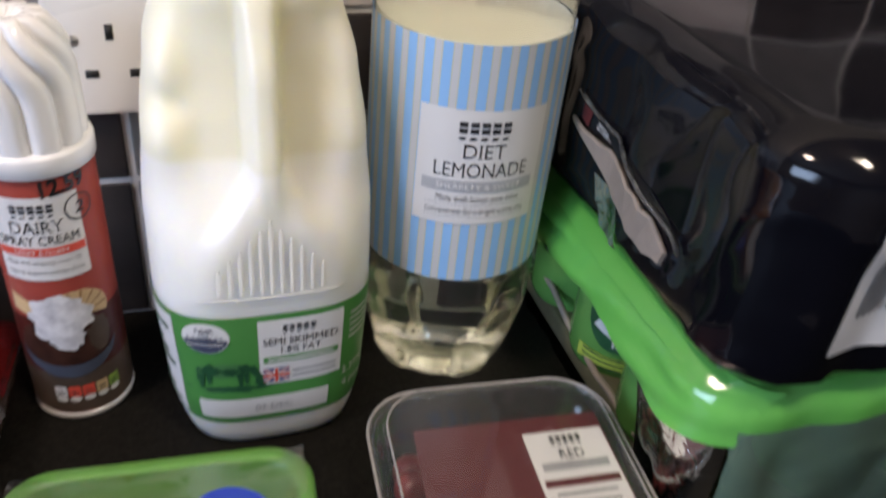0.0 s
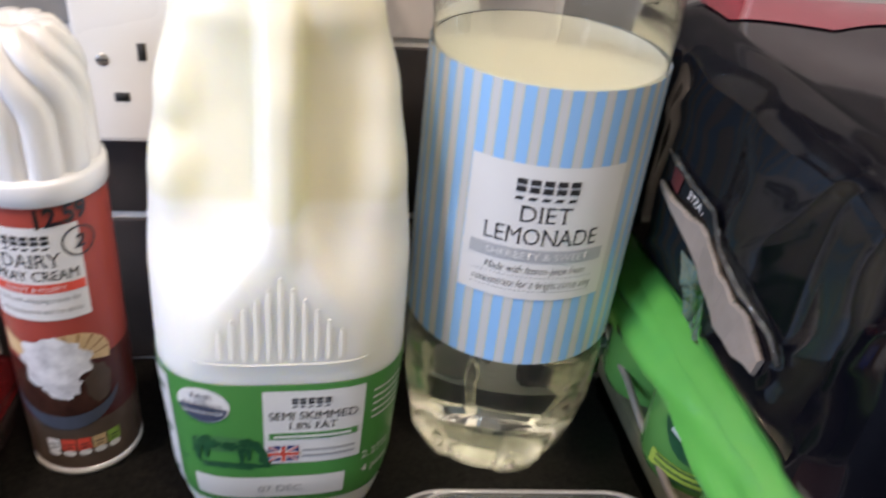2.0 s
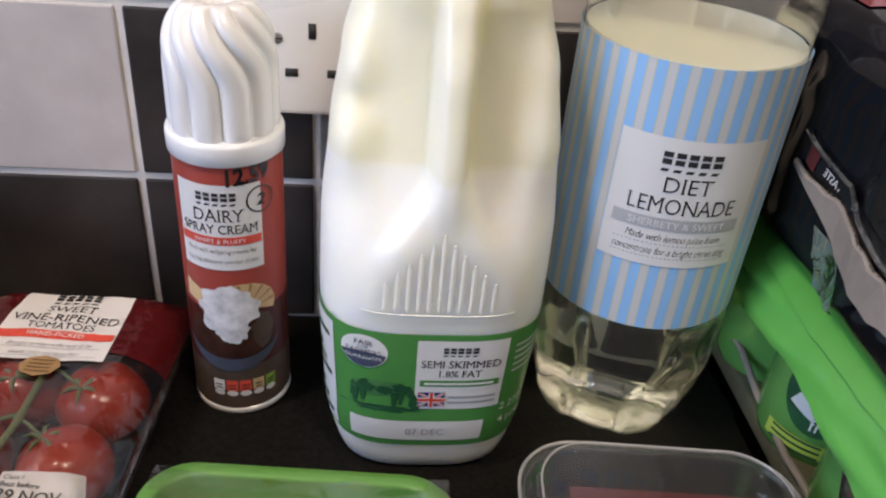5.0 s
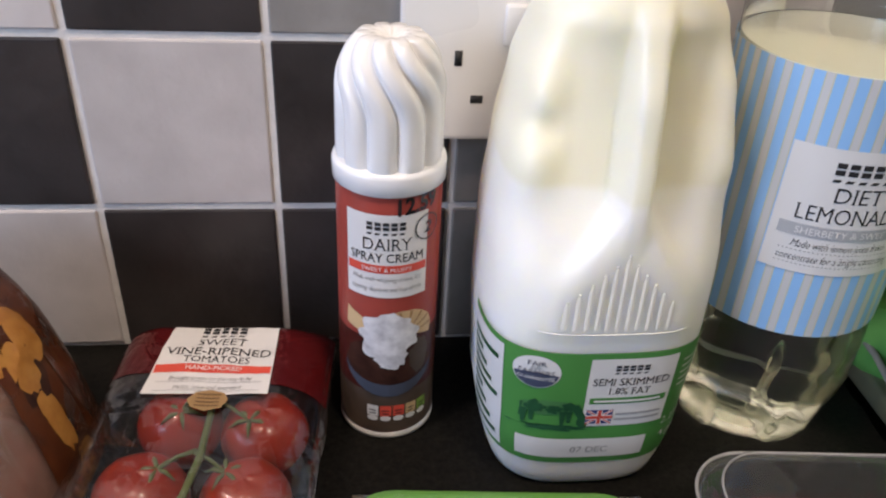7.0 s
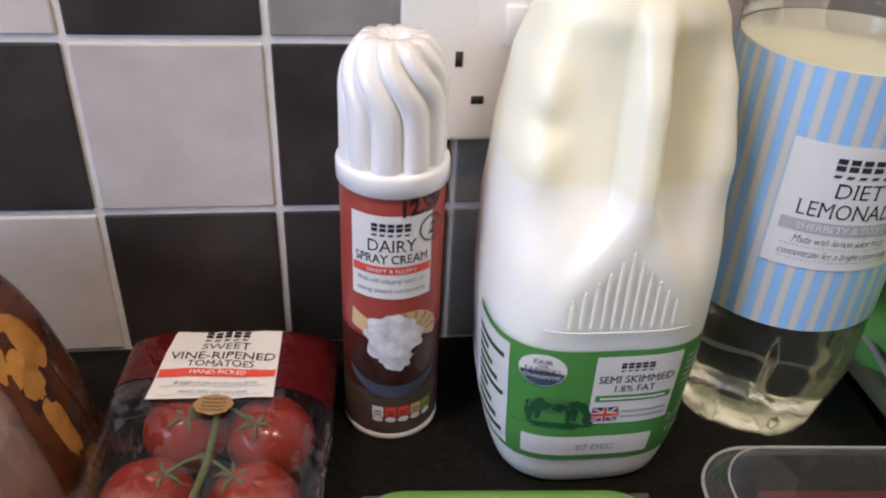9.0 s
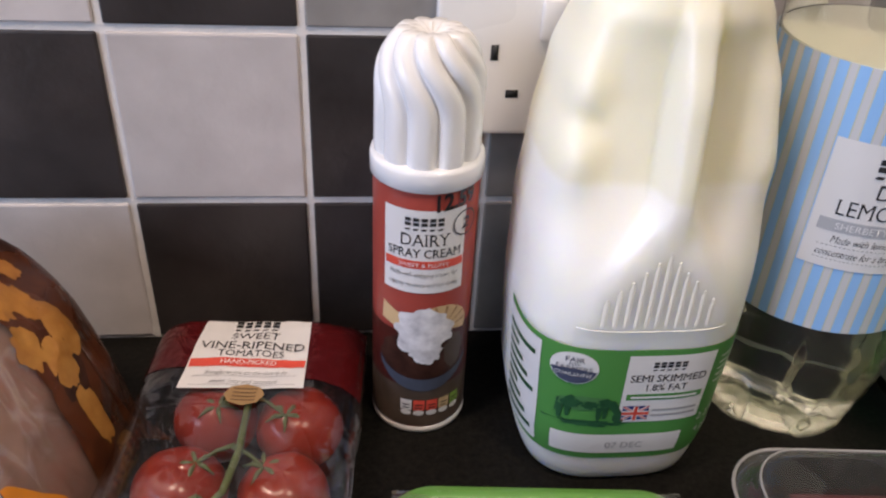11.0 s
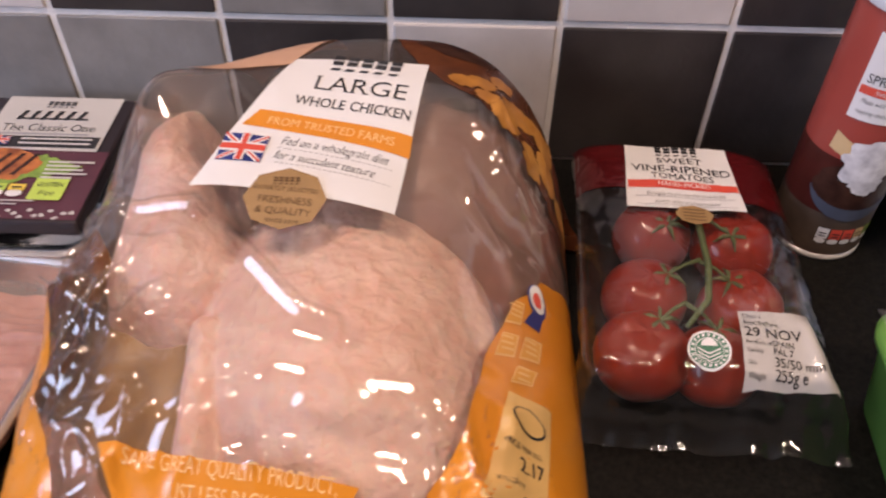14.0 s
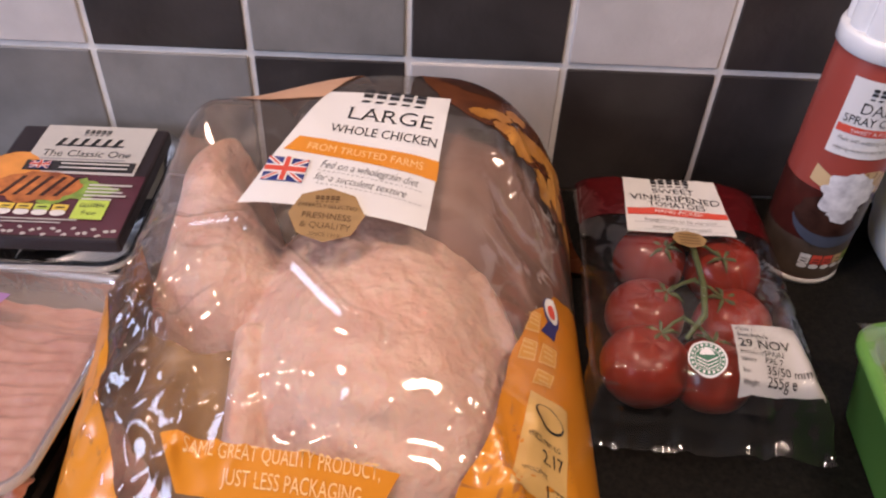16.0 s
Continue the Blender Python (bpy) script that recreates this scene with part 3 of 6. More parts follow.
            self.quad("mark_dash", p(x - 0.02 * w, -h * 0.58), p(x + w * 0.55, -h * 0.58), p(x + w * 0.72, -h * 0.34), p(x + 0.15 * w, -h * 0.34), material, level, n=(2, 1))

    def flag(self, u, v, w, h, level=2, turn=0.0):
        c, s = math.cos(radians(turn)), math.sin(radians(turn))

        def p(x, y):
            return (u + c * x * w - s * y * h, v + s * x * w + c * y * h)
        self.quad("flag_field", p(0, 0), p(1, 0), p(1, 1), p(0, 1), "flag_blue", level)
        for k, (m, t) in enumerate((("paper", 0.10), ("red_ink", 0.04))):
            self.quad("flag_diagonal", p(0, t), p(t, 0), p(1, 1 - t), p(1 - t, 1), m, level + 0.5 + k * 0.3)
            self.quad("flag_diagonal", p(1 - t, 0), p(1, t), p(t, 1), p(0, 1 - t), m, level + 0.5 + k * 0.3)
        for k, (m, t) in enumerate((("paper", 0.17), ("red_ink", 0.10))):
            self.quad("flag_cross", p(0.5 - t * 0.6, 0), p(0.5 + t * 0.6, 0), p(0.5 + t * 0.6, 1), p(0.5 - t * 0.6, 1), m, level + 1.2 + k * 0.4)
            self.quad("flag_cross", p(0, 0.5 - t), p(1, 0.5 - t), p(1, 0.5 + t), p(0, 0.5 + t), m, level + 1.2 + k * 0.4)


def round_can(r, x=0.0, y=0.0, facing=0.0):
    """Surface of an upright cylinder: u runs along the girth from the front, v upwards."""
    def where(u, v, off):
        a = u / r + radians(facing)
        return (x + (r + off) * math.sin(a), y - (r + off) * math.cos(a), v)
    return where


# ---- the room and the worktop ----
solid("floor", box(-1.9, -2.4, -0.96, 1.9, 0.1, -0.9), "floorboard", "brown kitchen floor", kind="structure")
solid("ceiling", box(-1.9, -2.4, 1.5, 1.9, 0.1, 1.56), "wallpaint", "plain white ceiling", kind="structure")
solid("wall_north", box(-1.9, 0.009, -0.9, 1.9, 0.10, 1.5), "wallpaint", "beige plastered wall behind the tiles", kind="structure")
solid("wall_east", box(1.8, -2.3, -0.9, 1.9, 0.009, 1.5), "wallpaint", "plain beige wall", kind="structure")
solid("wall_south", box(-1.9, -2.4, -0.9, 1.9, -2.3, 1.5), "wallpaint", "plain beige wall", kind="structure")
bm = box(-1.9, -2.3, -0.9, -1.8, -1.70, 1.5)
for b in ((-1.9, -0.60, -0.9, -1.8, 0.009, 1.5), (-1.9, -1.70, -0.9, -1.8, -0.60, 0.30), (-1.9, -1.70, 1.20, -1.8, -0.60, 1.5)):
    me = bpy.data.meshes.new("tmp")
    box(*b).to_mesh(me)
    bm.from_mesh(me)
    bpy.data.meshes.remove(me)
solid("wall_west", bm, "wallpaint", "plain beige wall with a window opening", kind="structure")
top = box(-1.8, -0.62, -0.038, 1.8, 0.009, 0.0, 0.004)
solid("worktop", top, "counter", "black speckled granite-effect kitchen worktop", "worktop", kind="structure")
solid("base_cabinets", box(-1.8, -0.58, -0.9, 1.8, 0.0, -0.038), "wallpaint", "plain white base cabinets under the worktop", kind="structure")
for k, (lx, ly) in enumerate(((0.42, -0.64), (-0.50, -0.42))):
    lamp = thing("ceiling_light", lx, ly, 1.485, 0, "square warm-white ceiling light", "light", "ceiling lights")
    part("frame", box(-0.125, -0.125, 0.0, 0.125, 0.125, 0.014, 0.004), "white_plastic", lamp)
    part("diffuser", box(-0.11, -0.11, -0.006, 0.11, 0.11, 0.0), "lamp", lamp)

# ---- the socket on the wall ----
sock = thing("double_socket", 0.143, -0.0005, 0.1935, 0, "white plastic double wall socket with two switches", "socket")
part("plate", loft([[(p[0], -d, p[1]) for p in rrect(hx, hz, 0.004, 0, 4)] for hx, hz, d in ((0.073, 0.043, 0.0), (0.073, 0.043, 0.007), (0.0722, 0.0422, 0.0086), (0.0705, 0.0405, 0.009))]), "white_plastic", sock, smooth=False)
for cx in (-0.042, 0.042):
    for dx, dz, w, h in ((0, 0.0045, 0.0020, 0.0042), (-0.0112, -0.0185, 0.0034, 0.0022), (0.0112, -0.0185, 0.0034, 0.0022)):
        part("pin_hole", box(cx + dx - w, -0.0094, dz - h, cx + dx + w, -0.0088, dz + h), "socket_hole", sock)
for cx in (-0.0125, 0.0125):
    part("rocker_switch", box(cx - 0.0065, -0.0125, 0.012, cx + 0.0065, -0.0085, 0.034, 0.0015), "white_plastic", sock)
for cx in (-0.0603, 0.0603):
    part("screw", lathe([(0.0031, 0), (0.0031, 0.0004), (0.0027, 0.0008)], 16), "steel", sock).matrix_basis = pose(cx, -0.0088, 0.0, 90)
    part("screw_slot", box(cx - 0.0026, -0.0099, -0.0004, cx + 0.0026, -0.0094, 0.0004), "socket_hole", sock).matrix_basis = pose(0, 0, 0)


# ---- spray cream can ----
def spray_cream(x, y):
    t = thing("spray_cream_can", x, y, 0, 0, "red spray cream can with a white fluted swirl cap", "spray can")
    R = 0.0268
    part("body", lathe([(0.0235, 0.0012), (R - 0.0008, 0.0045), (R, 0.007), (R, 0.158), (R - 0.001, 0.1605)], 72), "can_red", t)
    part("base_rim", lathe([(0.0225, 0.0), (R - 0.0002, 0.0004), (R + 0.0006, 0.0022), (R + 0.0004, 0.0042), (R - 0.001, 0.0052)], 72), "tin", t, "pale metal rim")
    part("cap_ring", lathe([(R + 0.0002, 0.158), (R + 0.0014, 0.1590), (R + 0.0016, 0.1675), (R + 0.0010, 0.1695), (R - 0.001, 0.1698)], 72), "cap", t)
    prof = []
    for k in range(46):
        q = k / 45
        z = 0.1675 + 0.0610 * q
        r = 0.0266 - 0.0006 * q if q < 0.56 else 0.02626 * (1 - max(0.0, (q - 0.56) / 0.56) ** 2.5) ** 0.62
        prof.append((max(r, 0.0025), z))
    prof += [(0.0085, 0.2287), (0.0060, 0.2275), (0.0030, 0.2262), (0.0008, 0.2258)]

    def flute(a, r, z):
        q = (z - 0.1675) / 0.061
        twist = 0.8 * smooth(0.36, 1.06, q) ** 1.3
        w = abs(math.sin(5 * (a + twist + 0.2)))
        return 1 - (0.15 + 0.10 * smooth(0.55, 0.95, q)) * (1 - w) ** 1.7 - 0.035 * (1 - smooth(0.0, 0.05 + 0.05 * w, q))
    part("swirl_cap", lathe(prof, 240, flute), "cap", t, "white fluted plastic cap")
    s = Sheet(t, round_can(R))
    s.rect("dark_print", -0.0842, 0.036, 0.0842, 0.074, "can_dark", 0.6, n=(80, 2))
    s.rect("lower_print", -0.0842, 0.0062, 0.0842, 0.036, "can_tan", 0.6, n=(80, 2))
    s.parent = s.rect("white_panel", -0.0235, 0.1005, 0.0195, 0.1490, "paper", 1.5, n=(20, 2))
    s.mark(-0.002, 0.1405, 0.020, "ink", 2.5)
    s.words("DAIRY", -0.002, 0.1290, 0.0100, "ink", 2.5, squeeze=0.86)
    s.words("SPRAY CREAM", -0.002, 0.1222, 0.0072, "ink", 2.5, width=0.038)
    s.rect("red_strip", -0.0225, 0.1155, 0.0188, 0.1203, "red_ink", 2.5, n=(16, 1))
    s.words("SWEET & FLUFFY", -0.002, 0.1167, 0.0034, "paper", 3.3, squeeze=1.0)
    s.words("Made with whipping cream, for", -0.002, 0.1105, 0.0040, "ink", 2.5, shear=0.3, width=0.036)
    s.words("topping desserts and hot drinks", -0.002, 0.1045, 0.0040, "ink", 2.5, shear=0.3, width=0.037)
    s.parent = t
    # dessert picture
    s.blob("wafer_fan", 0.0085, 0.0765, 0.0165, 0.0150, "wafer", 1.3, rough=0.05, span=(-20, 160))
    for k in range(7):
        a = radians(5 + 24 * k)
        s.quad("wafer_groove", (0.0085, 0.0765), (0.0090, 0.0760), (0.0085 + 0.0160 * math.cos(a + 0.08), 0.0765 + 0.0145 * math.sin(a + 0.08)), (0.0085 + 0.0160 * math.cos(a - 0.03), 0.0765 + 0.0145 * math.sin(a - 0.03)), "wafer_dark", 1.6, n=(2, 6))
    s.quad("wafer_stick", (-0.0250, 0.079), (-0.0135, 0.0755), (-0.0120, 0.0850), (-0.0240, 0.0905), "wafer", 1.4)
    s.blob("chocolate_cake", -0.0010, 0.0560, 0.0245, 0.0195, "chocolate", 1.8, rough=0.15, seed=3)
    s.blob("brownie", 0.0170, 0.0590, 0.0060, 0.0120, "can_tan", 2.0, rough=0.25, seed=5)
    s.blob("cream_swirl", -0.0005, 0.0745, 0.0155, 0.0150, "cream_print", 2.4, rough=0.28, seed=8, n=48)
    s.blob("cream_drip", 0.0010, 0.0610, 0.0082, 0.0080, "cream_print", 2.4, rough=0.3, seed=2)
    for k in range(16):
        a0, a1 = radians(196 + 148 * k / 16), radians(196 + 148 * (k + 1) / 16)
        s.quad("bowl_edge", (0.027 * math.cos(a0), 0.0570 + 0.0150 * math.sin(a0)), (0.027 * math.cos(a1), 0.0570 + 0.0150 * math.sin(a1)), (0.027 * math.cos(a1), 0.0570 + 0.0235 * math.sin(a1)), (0.027 * math.cos(a0), 0.0570 + 0.0235 * math.sin(a0)), "bowl_print", 2.6, n=(2, 2))
    for k, c in enumerate(("paper", "red_ink", "red_ink", "wafer", "lettuce")):
        u = -0.0120 + k * 0.0072
        s.rect("nutrition_box", u, 0.0185, u + 0.0063, 0.0262, c, 1.6, n=(4, 1))
        s.blob("nutrition_foot", u + 0.0031, 0.0166, 0.0031, 0.0020, "paper", 1.6, n=14, rings=2)
        s.rect("print_line", u + 0.0012, 0.0222, u + 0.0052, 0.0230, "ink", 2.2, n=(2, 1))
        s.rect("print_line", u + 0.0012, 0.0200, u + 0.0050, 0.0208, "ink", 2.2, n=(2, 1))
    # marker writing
    s.words("12.59", 0.0130, 0.1497, 0.0125, "marker", 3.0, turn=6, width=0.0235, bold=0.03, shear=0.12)
    s.words("2", 0.0190, 0.1365, 0.0090, "marker", 3.4, shear=0.2, bold=0.02)
    for k in range(30):
        a0, a1 = radians(12 * k), radians(12 * (k + 1))
        c = lambda a, q: (0.0190 + 0.0072 * q * math.cos(a), 0.1396 + 0.0072 * q * math.sin(a))
        s.quad("pen_ring", c(a0, 0.91), c(a1, 0.91), c(a1, 1.02), c(a0, 1.02), "marker", 3.2, n=(1, 1))


spray_cream(0.0628, -0.0632)


# ---- milk bottle ----
MW = [(0, 0.0440), (0.004, 0.0480), (0.012, 0.0510), (0.035, 0.0545), (0.095, 0.0575), (0.14, 0.0570), (0.18, 0.0535), (0.216, 0.0485), (0.245, 0.0415), (0.265, 0.033), (0.283, 0.023), (0.292, 0.0190), (0.305, 0.0188)]
MD = [(0, 0.0530), (0.004, 0.0558), (0.012, 0.0572), (0.035, 0.0585), (0.095, 0.0588), (0.14, 0.0580), (0.18, 0.0545), (0.216, 0.0490), (0.245, 0.0415), (0.265, 0.033), (0.283, 0.023), (0.292, 0.0190), (0.305, 0.0188)]
MP = 3.4


def milk_point(a, z, off=0.0):
    """Outside of the bottle at the bearing a (0 is the front) and height z."""
    w = spline(MW, z)
    d = spline(MD, z)
    p = MP - 1.2 * smooth(0.20, 0.28, z)
    s, c = math.sin(a), math.cos(a)
    k = (abs(s) ** p + abs(c) ** p) ** (-1 / p)
    x, y = k * s * (w + off), -k * c * (d + off)
    front = smooth(0.25, 0.8, c)
    rise = smooth(0.122, 0.188, z) * (1 - smooth(0.214, 0.266, z))
    fan = 0.031 * max(0.0, min(1.0, (0.172 - z) / 0.056)) ** 1.15
    carve = smooth(0.0048 + fan, 0.0105 + 1.4 * fan, abs(x)) * (1 - smooth(0.026, 0.051, abs(x)) * smooth(0.14, 0.19, z)) * front * rise
    swell = 0.0018 * smooth(0.038 + 0.010, 0.030, abs(x) + max(0.0, z - 0.118) * 0.52) * smooth(0.100, 0.110, z) * (1 - smooth(0.16, 0.19, z)) * front
    dent = 0.004 * math.exp(-((x + 0.040) / 0.007) ** 2 - ((z - 0.202) / 0.007) ** 2) * smooth(0.0, 0.3, c)
    hand = 0.0045 * front * smooth(0.145, 0.18, z) * (1 - smooth(0.214, 0.266, z)) * (1 - smooth(0.003, 0.0095, abs(x)))
    return (x + dent, y + 0.0140 * carve - swell + dent - hand, z)


def milk_bottle(x, y, rz):
    t = thing("milk_bottle", x, y, 0, rz, "white plastic four-pint milk bottle with a green label", "milk bottle")
    n = 220
    rings = []
    zs = [0, 0.0015, 0.004, 0.008] + [0.014 + 0.0026 * k for k in range(112)]
    for z in zs:
        rings.append([milk_point(-2 * math.pi * i / n, z) for i in range(n)])
    part("body", loft([r[::-1] for r in rings], True, True), "milk", t, "translucent white plastic, filled with milk to the handle")
    part("cap", lathe([(0.0205, 0.297), (0.0210, 0.299), (0.0210, 0.311), (0.0195, 0.313), (0.002, 0.3135)], 48, lambda a, r, z: 1 + 0.012 * math.cos(40 * a)), "green_cap", t)

    def where(u, v, off):
        return milk_point(u / 0.052, v, off + 0.0002)
    s = Sheet(t, where)
    s.rect("green_label", -0.072, 0.0210, 0.062, 0.0965, "milk_green", 1, n=(90, 12))
    s.rect("side_panel", -0.071, 0.0245, -0.0430, 0.0935, "paper", 2, n=(24, 8))
    for k in range(9):
        s.rect("print_line", -0.069, 0.082 - 0.0064 * k, -0.0455 - 0.004 * ((k * 3) % 4), 0.0850 - 0.0064 * k, "dark_green", 3, n=(14, 1))
    f = lambda px: px - 0.1665
    s.parent = s.rect("white_panel", f(0.159), 0.0485, f(0.1975), 0.0930, "paper", 2, n=(14, 4))
    s.mark(f(0.178), 0.0855, 0.0155, "ink", 3)
    s.words("SEMI SKIMMED", f(0.178), 0.0762, 0.0066, "ink", 3, width=0.034)
    s.words("1.8% FAT", f(0.178), 0.0703, 0.0060, "ink", 3, squeeze=0.82)
    s.rect("green_strip", f(0.161), 0.0640, f(0.1955), 0.0680, "milk_green", 3, n=(10, 1))
    s.bars(f(0.163), 0.0667, 0.030, 0.0014, "paper", 1, 0.003, 4)
    s.flag(f(0.1605), 0.0505, 0.0125, 0.0095, 3)
    for k in range(2):
        s.rect("print_line", f(0.1745), 0.0560 - 0.0036 * k, f(0.1950), 0.0574 - 0.0036 * k, "grey_ink", 3, n=(6, 1))
    s.parent = t
    s.parent = s.blob("round_badge", f(0.1375), 0.0835, 0.0096, 0.0100, "paper", 2)
    s.blob("badge_shade", f(0.1375), 0.0835, 0.0090, 0.0094, "badge", 3, span=(188, 352), rings=3)
    s.words("FAIR", f(0.1375), 0.0878, 0.0042, "badge", 4, squeeze=0.9)
    s.words("FOR", f(0.1375), 0.0857, 0.0022, "badge", 4)
    s.words("FARMERS", f(0.1375), 0.0824, 0.0040, "badge", 4, squeeze=0.88)
    s.words("GUARANTEE", f(0.1375), 0.0790, 0.0030, "paper", 4, squeeze=0.85)
    s.parent = t
    cx, cy = f(0.1440), 0.0610
    s.parent = s.blob("cow_picture", cx, cy, 0.0120, 0.0048, "cow_grey", 2.2, rough=0.18, seed=4, n=32, rings=3)
    for dx, w, lo in ((-0.0105, 0.0013, 0.0115), (-0.0072, 0.0011, 0.0095), (0.0060, 0.0012, 0.0115), (0.0088, 0.0011, 0.0100)):
        s.quad("cow_leg", (cx + dx - w * 0.6, cy - lo), (cx + dx + w * 0.6, cy - lo), (cx + dx + w * 1.3, cy - 0.002), (cx + dx - w * 1.3, cy - 0.002), "dark_green", 2.6, n=(2, 3))
    s.quad("cow_neck", (cx + 0.0100, cy - 0.001), (cx + 0.0135, cy - 0.0075), (cx + 0.0165, cy - 0.0055), (cx + 0.0125, cy + 0.0030), "dark_green", 2.6, n=(3, 3))
    s.blob("cow_head", cx + 0.0155, cy - 0.0090, 0.0030, 0.0042, "dark_green", 2.8, rough=0.2, seed=5, n=18, rings=2)
    for dx, dy, r in ((-0.006, 0.001, 0.0040), (0.002, -0.0005, 0.0033), (0.0085, 0.0008, 0.0032)):
        s.blob("cow_patch", cx + dx, cy + dy, r, r * 0.85, "dark_green", 3.0, rough=0.5, seed=dx * 900, n=20, rings=2)
    s.quad("cow_tail", (cx - 0.0126, cy - 0.008), (cx - 0.0120, cy - 0.008), (cx - 0.0108, cy + 0.002), (cx - 0.0118, cy + 0.002), "dark_green", 2.6, n=(1, 4))
    s.parent = t
    s.blob("grass_patch", cx + 0.003, cy - 0.0135, 0.0160, 0.0020, "dark_green", 2.0, rough=0.7, seed=2, n=40, rings=2)
    s.parent = s.rect("date_box", f(0.1310), 0.0255, f(0.1920), 0.0395, "paper", 2, n=(18, 3))
    s.words("07 DEC", f(0.1650), 0.0298, 0.0062, "grey_ink", 3, squeeze=0.95)
    s.parent = t
    s.words("2.272L", f(0.2060), 0.0440, 0.0070, "paper", 2, squeeze=0.8)
    s.words("4 pints", f(0.2060), 0.0345, 0.0070, "paper", 2, squeeze=0.75)
    for k in range(5):
        s.rect("print_line", f(0.2010), 0.086 - 0.0042 * k, f(0.2160), 0.0872 - 0.0042 * k, "paper", 2, n=(6, 1))
    # raised ribs in an arrow over the label
    for k in range(11):
        dx = (k - 5) * 0.0048
        hi = 0.1510 - 0.0052 * abs(k - 5)
        bm = bmesh.new()
        rows = []
        for j in range(13):
            z = 0.1110 + (hi - 0.1110) * j / 12
            q = 1.0 if 0 < j < 12 else 0.1
            rows.append([bm.verts.new(milk_point((dx + o) / 0.057, z, h)) for o, h in ((-0.0017, -0.0003), (-0.0008, 0.00022 * q), (0.0008, 0.00022 * q), (0.0017, -0.0003))])
        for r0, r1 in zip(rows, rows[1:]):
            for i in range(3):
                bm.faces.new((r0[i], r0[i + 1], r1[i + 1], r1[i]))
        part("grip_rib", bm, "milk_rib", t)
        px, py, pz = milk_point(dx / 0.057, hi + 0.001, 0.0)
        part("rib_tip", lump(0.0008, 0.0004, 0.0008, px, py, pz, 10), "milk_rib", t)
    part("rib_foot", tube([milk_point(-0.60 + 0.06 * k, 0.1085, -0.0002) for k in range(21)], 0.0005, 6), "milk_rib", t)


milk_bottle(0.1668, -0.0735, 0)


# ---- lemonade bottle ----
def lemonade(x, y):
    t = thing("lemonade_bottle", x, y, 0, 0, "clear two-litre lemonade bottle with a blue striped label", "bottle")
    R = 0.0530
    prof = [(0.012, 0.010), (0.026, 0.0045), (0.036, 0.001), (0.043, 0.004), (0.0490, 0.016), (0.0520, 0.032), (R, 0.048), (R, 0.075), (R - 0.0008, 0.088), (R - 0.0008, 0.236), (R, 0.243), (R - 0.001, 0.262), (0.049, 0.280), (0.040, 0.298), (0.026, 0.318), (0.0145, 0.330), (0.0135, 0.345)]
    fine = []
    for (r0, z0), (r1, z1) in zip(prof, prof[1:]):
        for k in range(5):
            fine.append((r0 + (r1 - r0) * k / 5, z0 + (z1 - z0) * k / 5))
    fine.append(prof[-1])

    def petal(shrink):
        def fn(a, r, z):
            w = max(0.0, math.cos(5 * (a + 0.15)))
            groove = 0.065 * (1 - smooth(0.0, 0.55, w)) * (1 - smooth(0.012, 0.052, z)) * smooth(0.010, 0.04, r)
            return (1 - groove) * (1 - shrink / max(r, 0.01))
        return fn
    part("bottle_wall", lathe(fine, 140, petal(0.0)), "pet", t, "clear plastic bottle wall")
    liquid = [(r, z) for r, z in fine if z < 0.222] + [(R - 0.0008, 0.2277)]
    part("lemonade", lathe([(r, z + 0.0008) for r, z in liquid], 140, petal(0.0009)), "lemonade", t, "clear lemonade")
    part("screw_cap", lathe([(0.0148, 0.336), (0.0152, 0.337), (0.0152, 0.352), (0.014, 0.3535)], 40), "white_plastic", t)
    for o in t.children:
        if o.name.startswith(("lemonade", "bottle_wall")):
            o.visible_shadow = False
    RL = R + 0.0002
    part("striped_label", lathe([(RL, 0.0905), (RL, 0.160), (RL, 0.2280)], 160, cap0=False, cap1=False), "stripe", t)
    part("label_back", lathe([(R - 0.0026, 0.0910), (R - 0.0026, 0.160), (R - 0.0026, 0.2275)], 120, cap0=False, cap1=False), "label_inner", t, "white inner side of the label")
    s = Sheet(t, round_can(RL, 0, 0, -7.5))
    s.parent = s.quad("white_panel", (-0.0345, 0.1285), (0.0345, 0.1285), (0.0345, 0.1950), (-0.0345, 0.1950), "paper", 1.5, n=(28, 2))
    s.mark(0.0, 0.1825, 0.0280, "ink", 2.5)
    s.words("DIET", 0.0, 0.1685, 0.0115, "ink", 2.5, squeeze=0.95)
    s.words("LEMONADE", 0.0, 0.1575, 0.0118, "ink", 2.5, width=0.051)
    s.rect("grey_strip", -0.0305, 0.1485, 0.0305, 0.1550, "grey_band", 2.5, n=(24, 1))
    s.words("SHERBETY & SWEET", 0.0, 0.1500, 0.0052, "paper", 3.2, width=0.046)
    s.words("Made with lemon juice from", 0.0, 0.1425, 0.0058, "ink", 2.5, shear=0.3, width=0.046)
    s.words("concentrate for a bright citrus zing", 0.0, 0.1350, 0.0058, "ink", 2.5, shear=0.3, width=0.056)
    for v in (0.1405, 0.1330):
        for k in range(28):
            u = -0.028 + 0.002 * k
            s.rect("dot", u, v, u + 0.0010, v + 0.0004, "grey_ink", 2.5, n=(1, 1))


lemonade(0.2830, -0.0640)


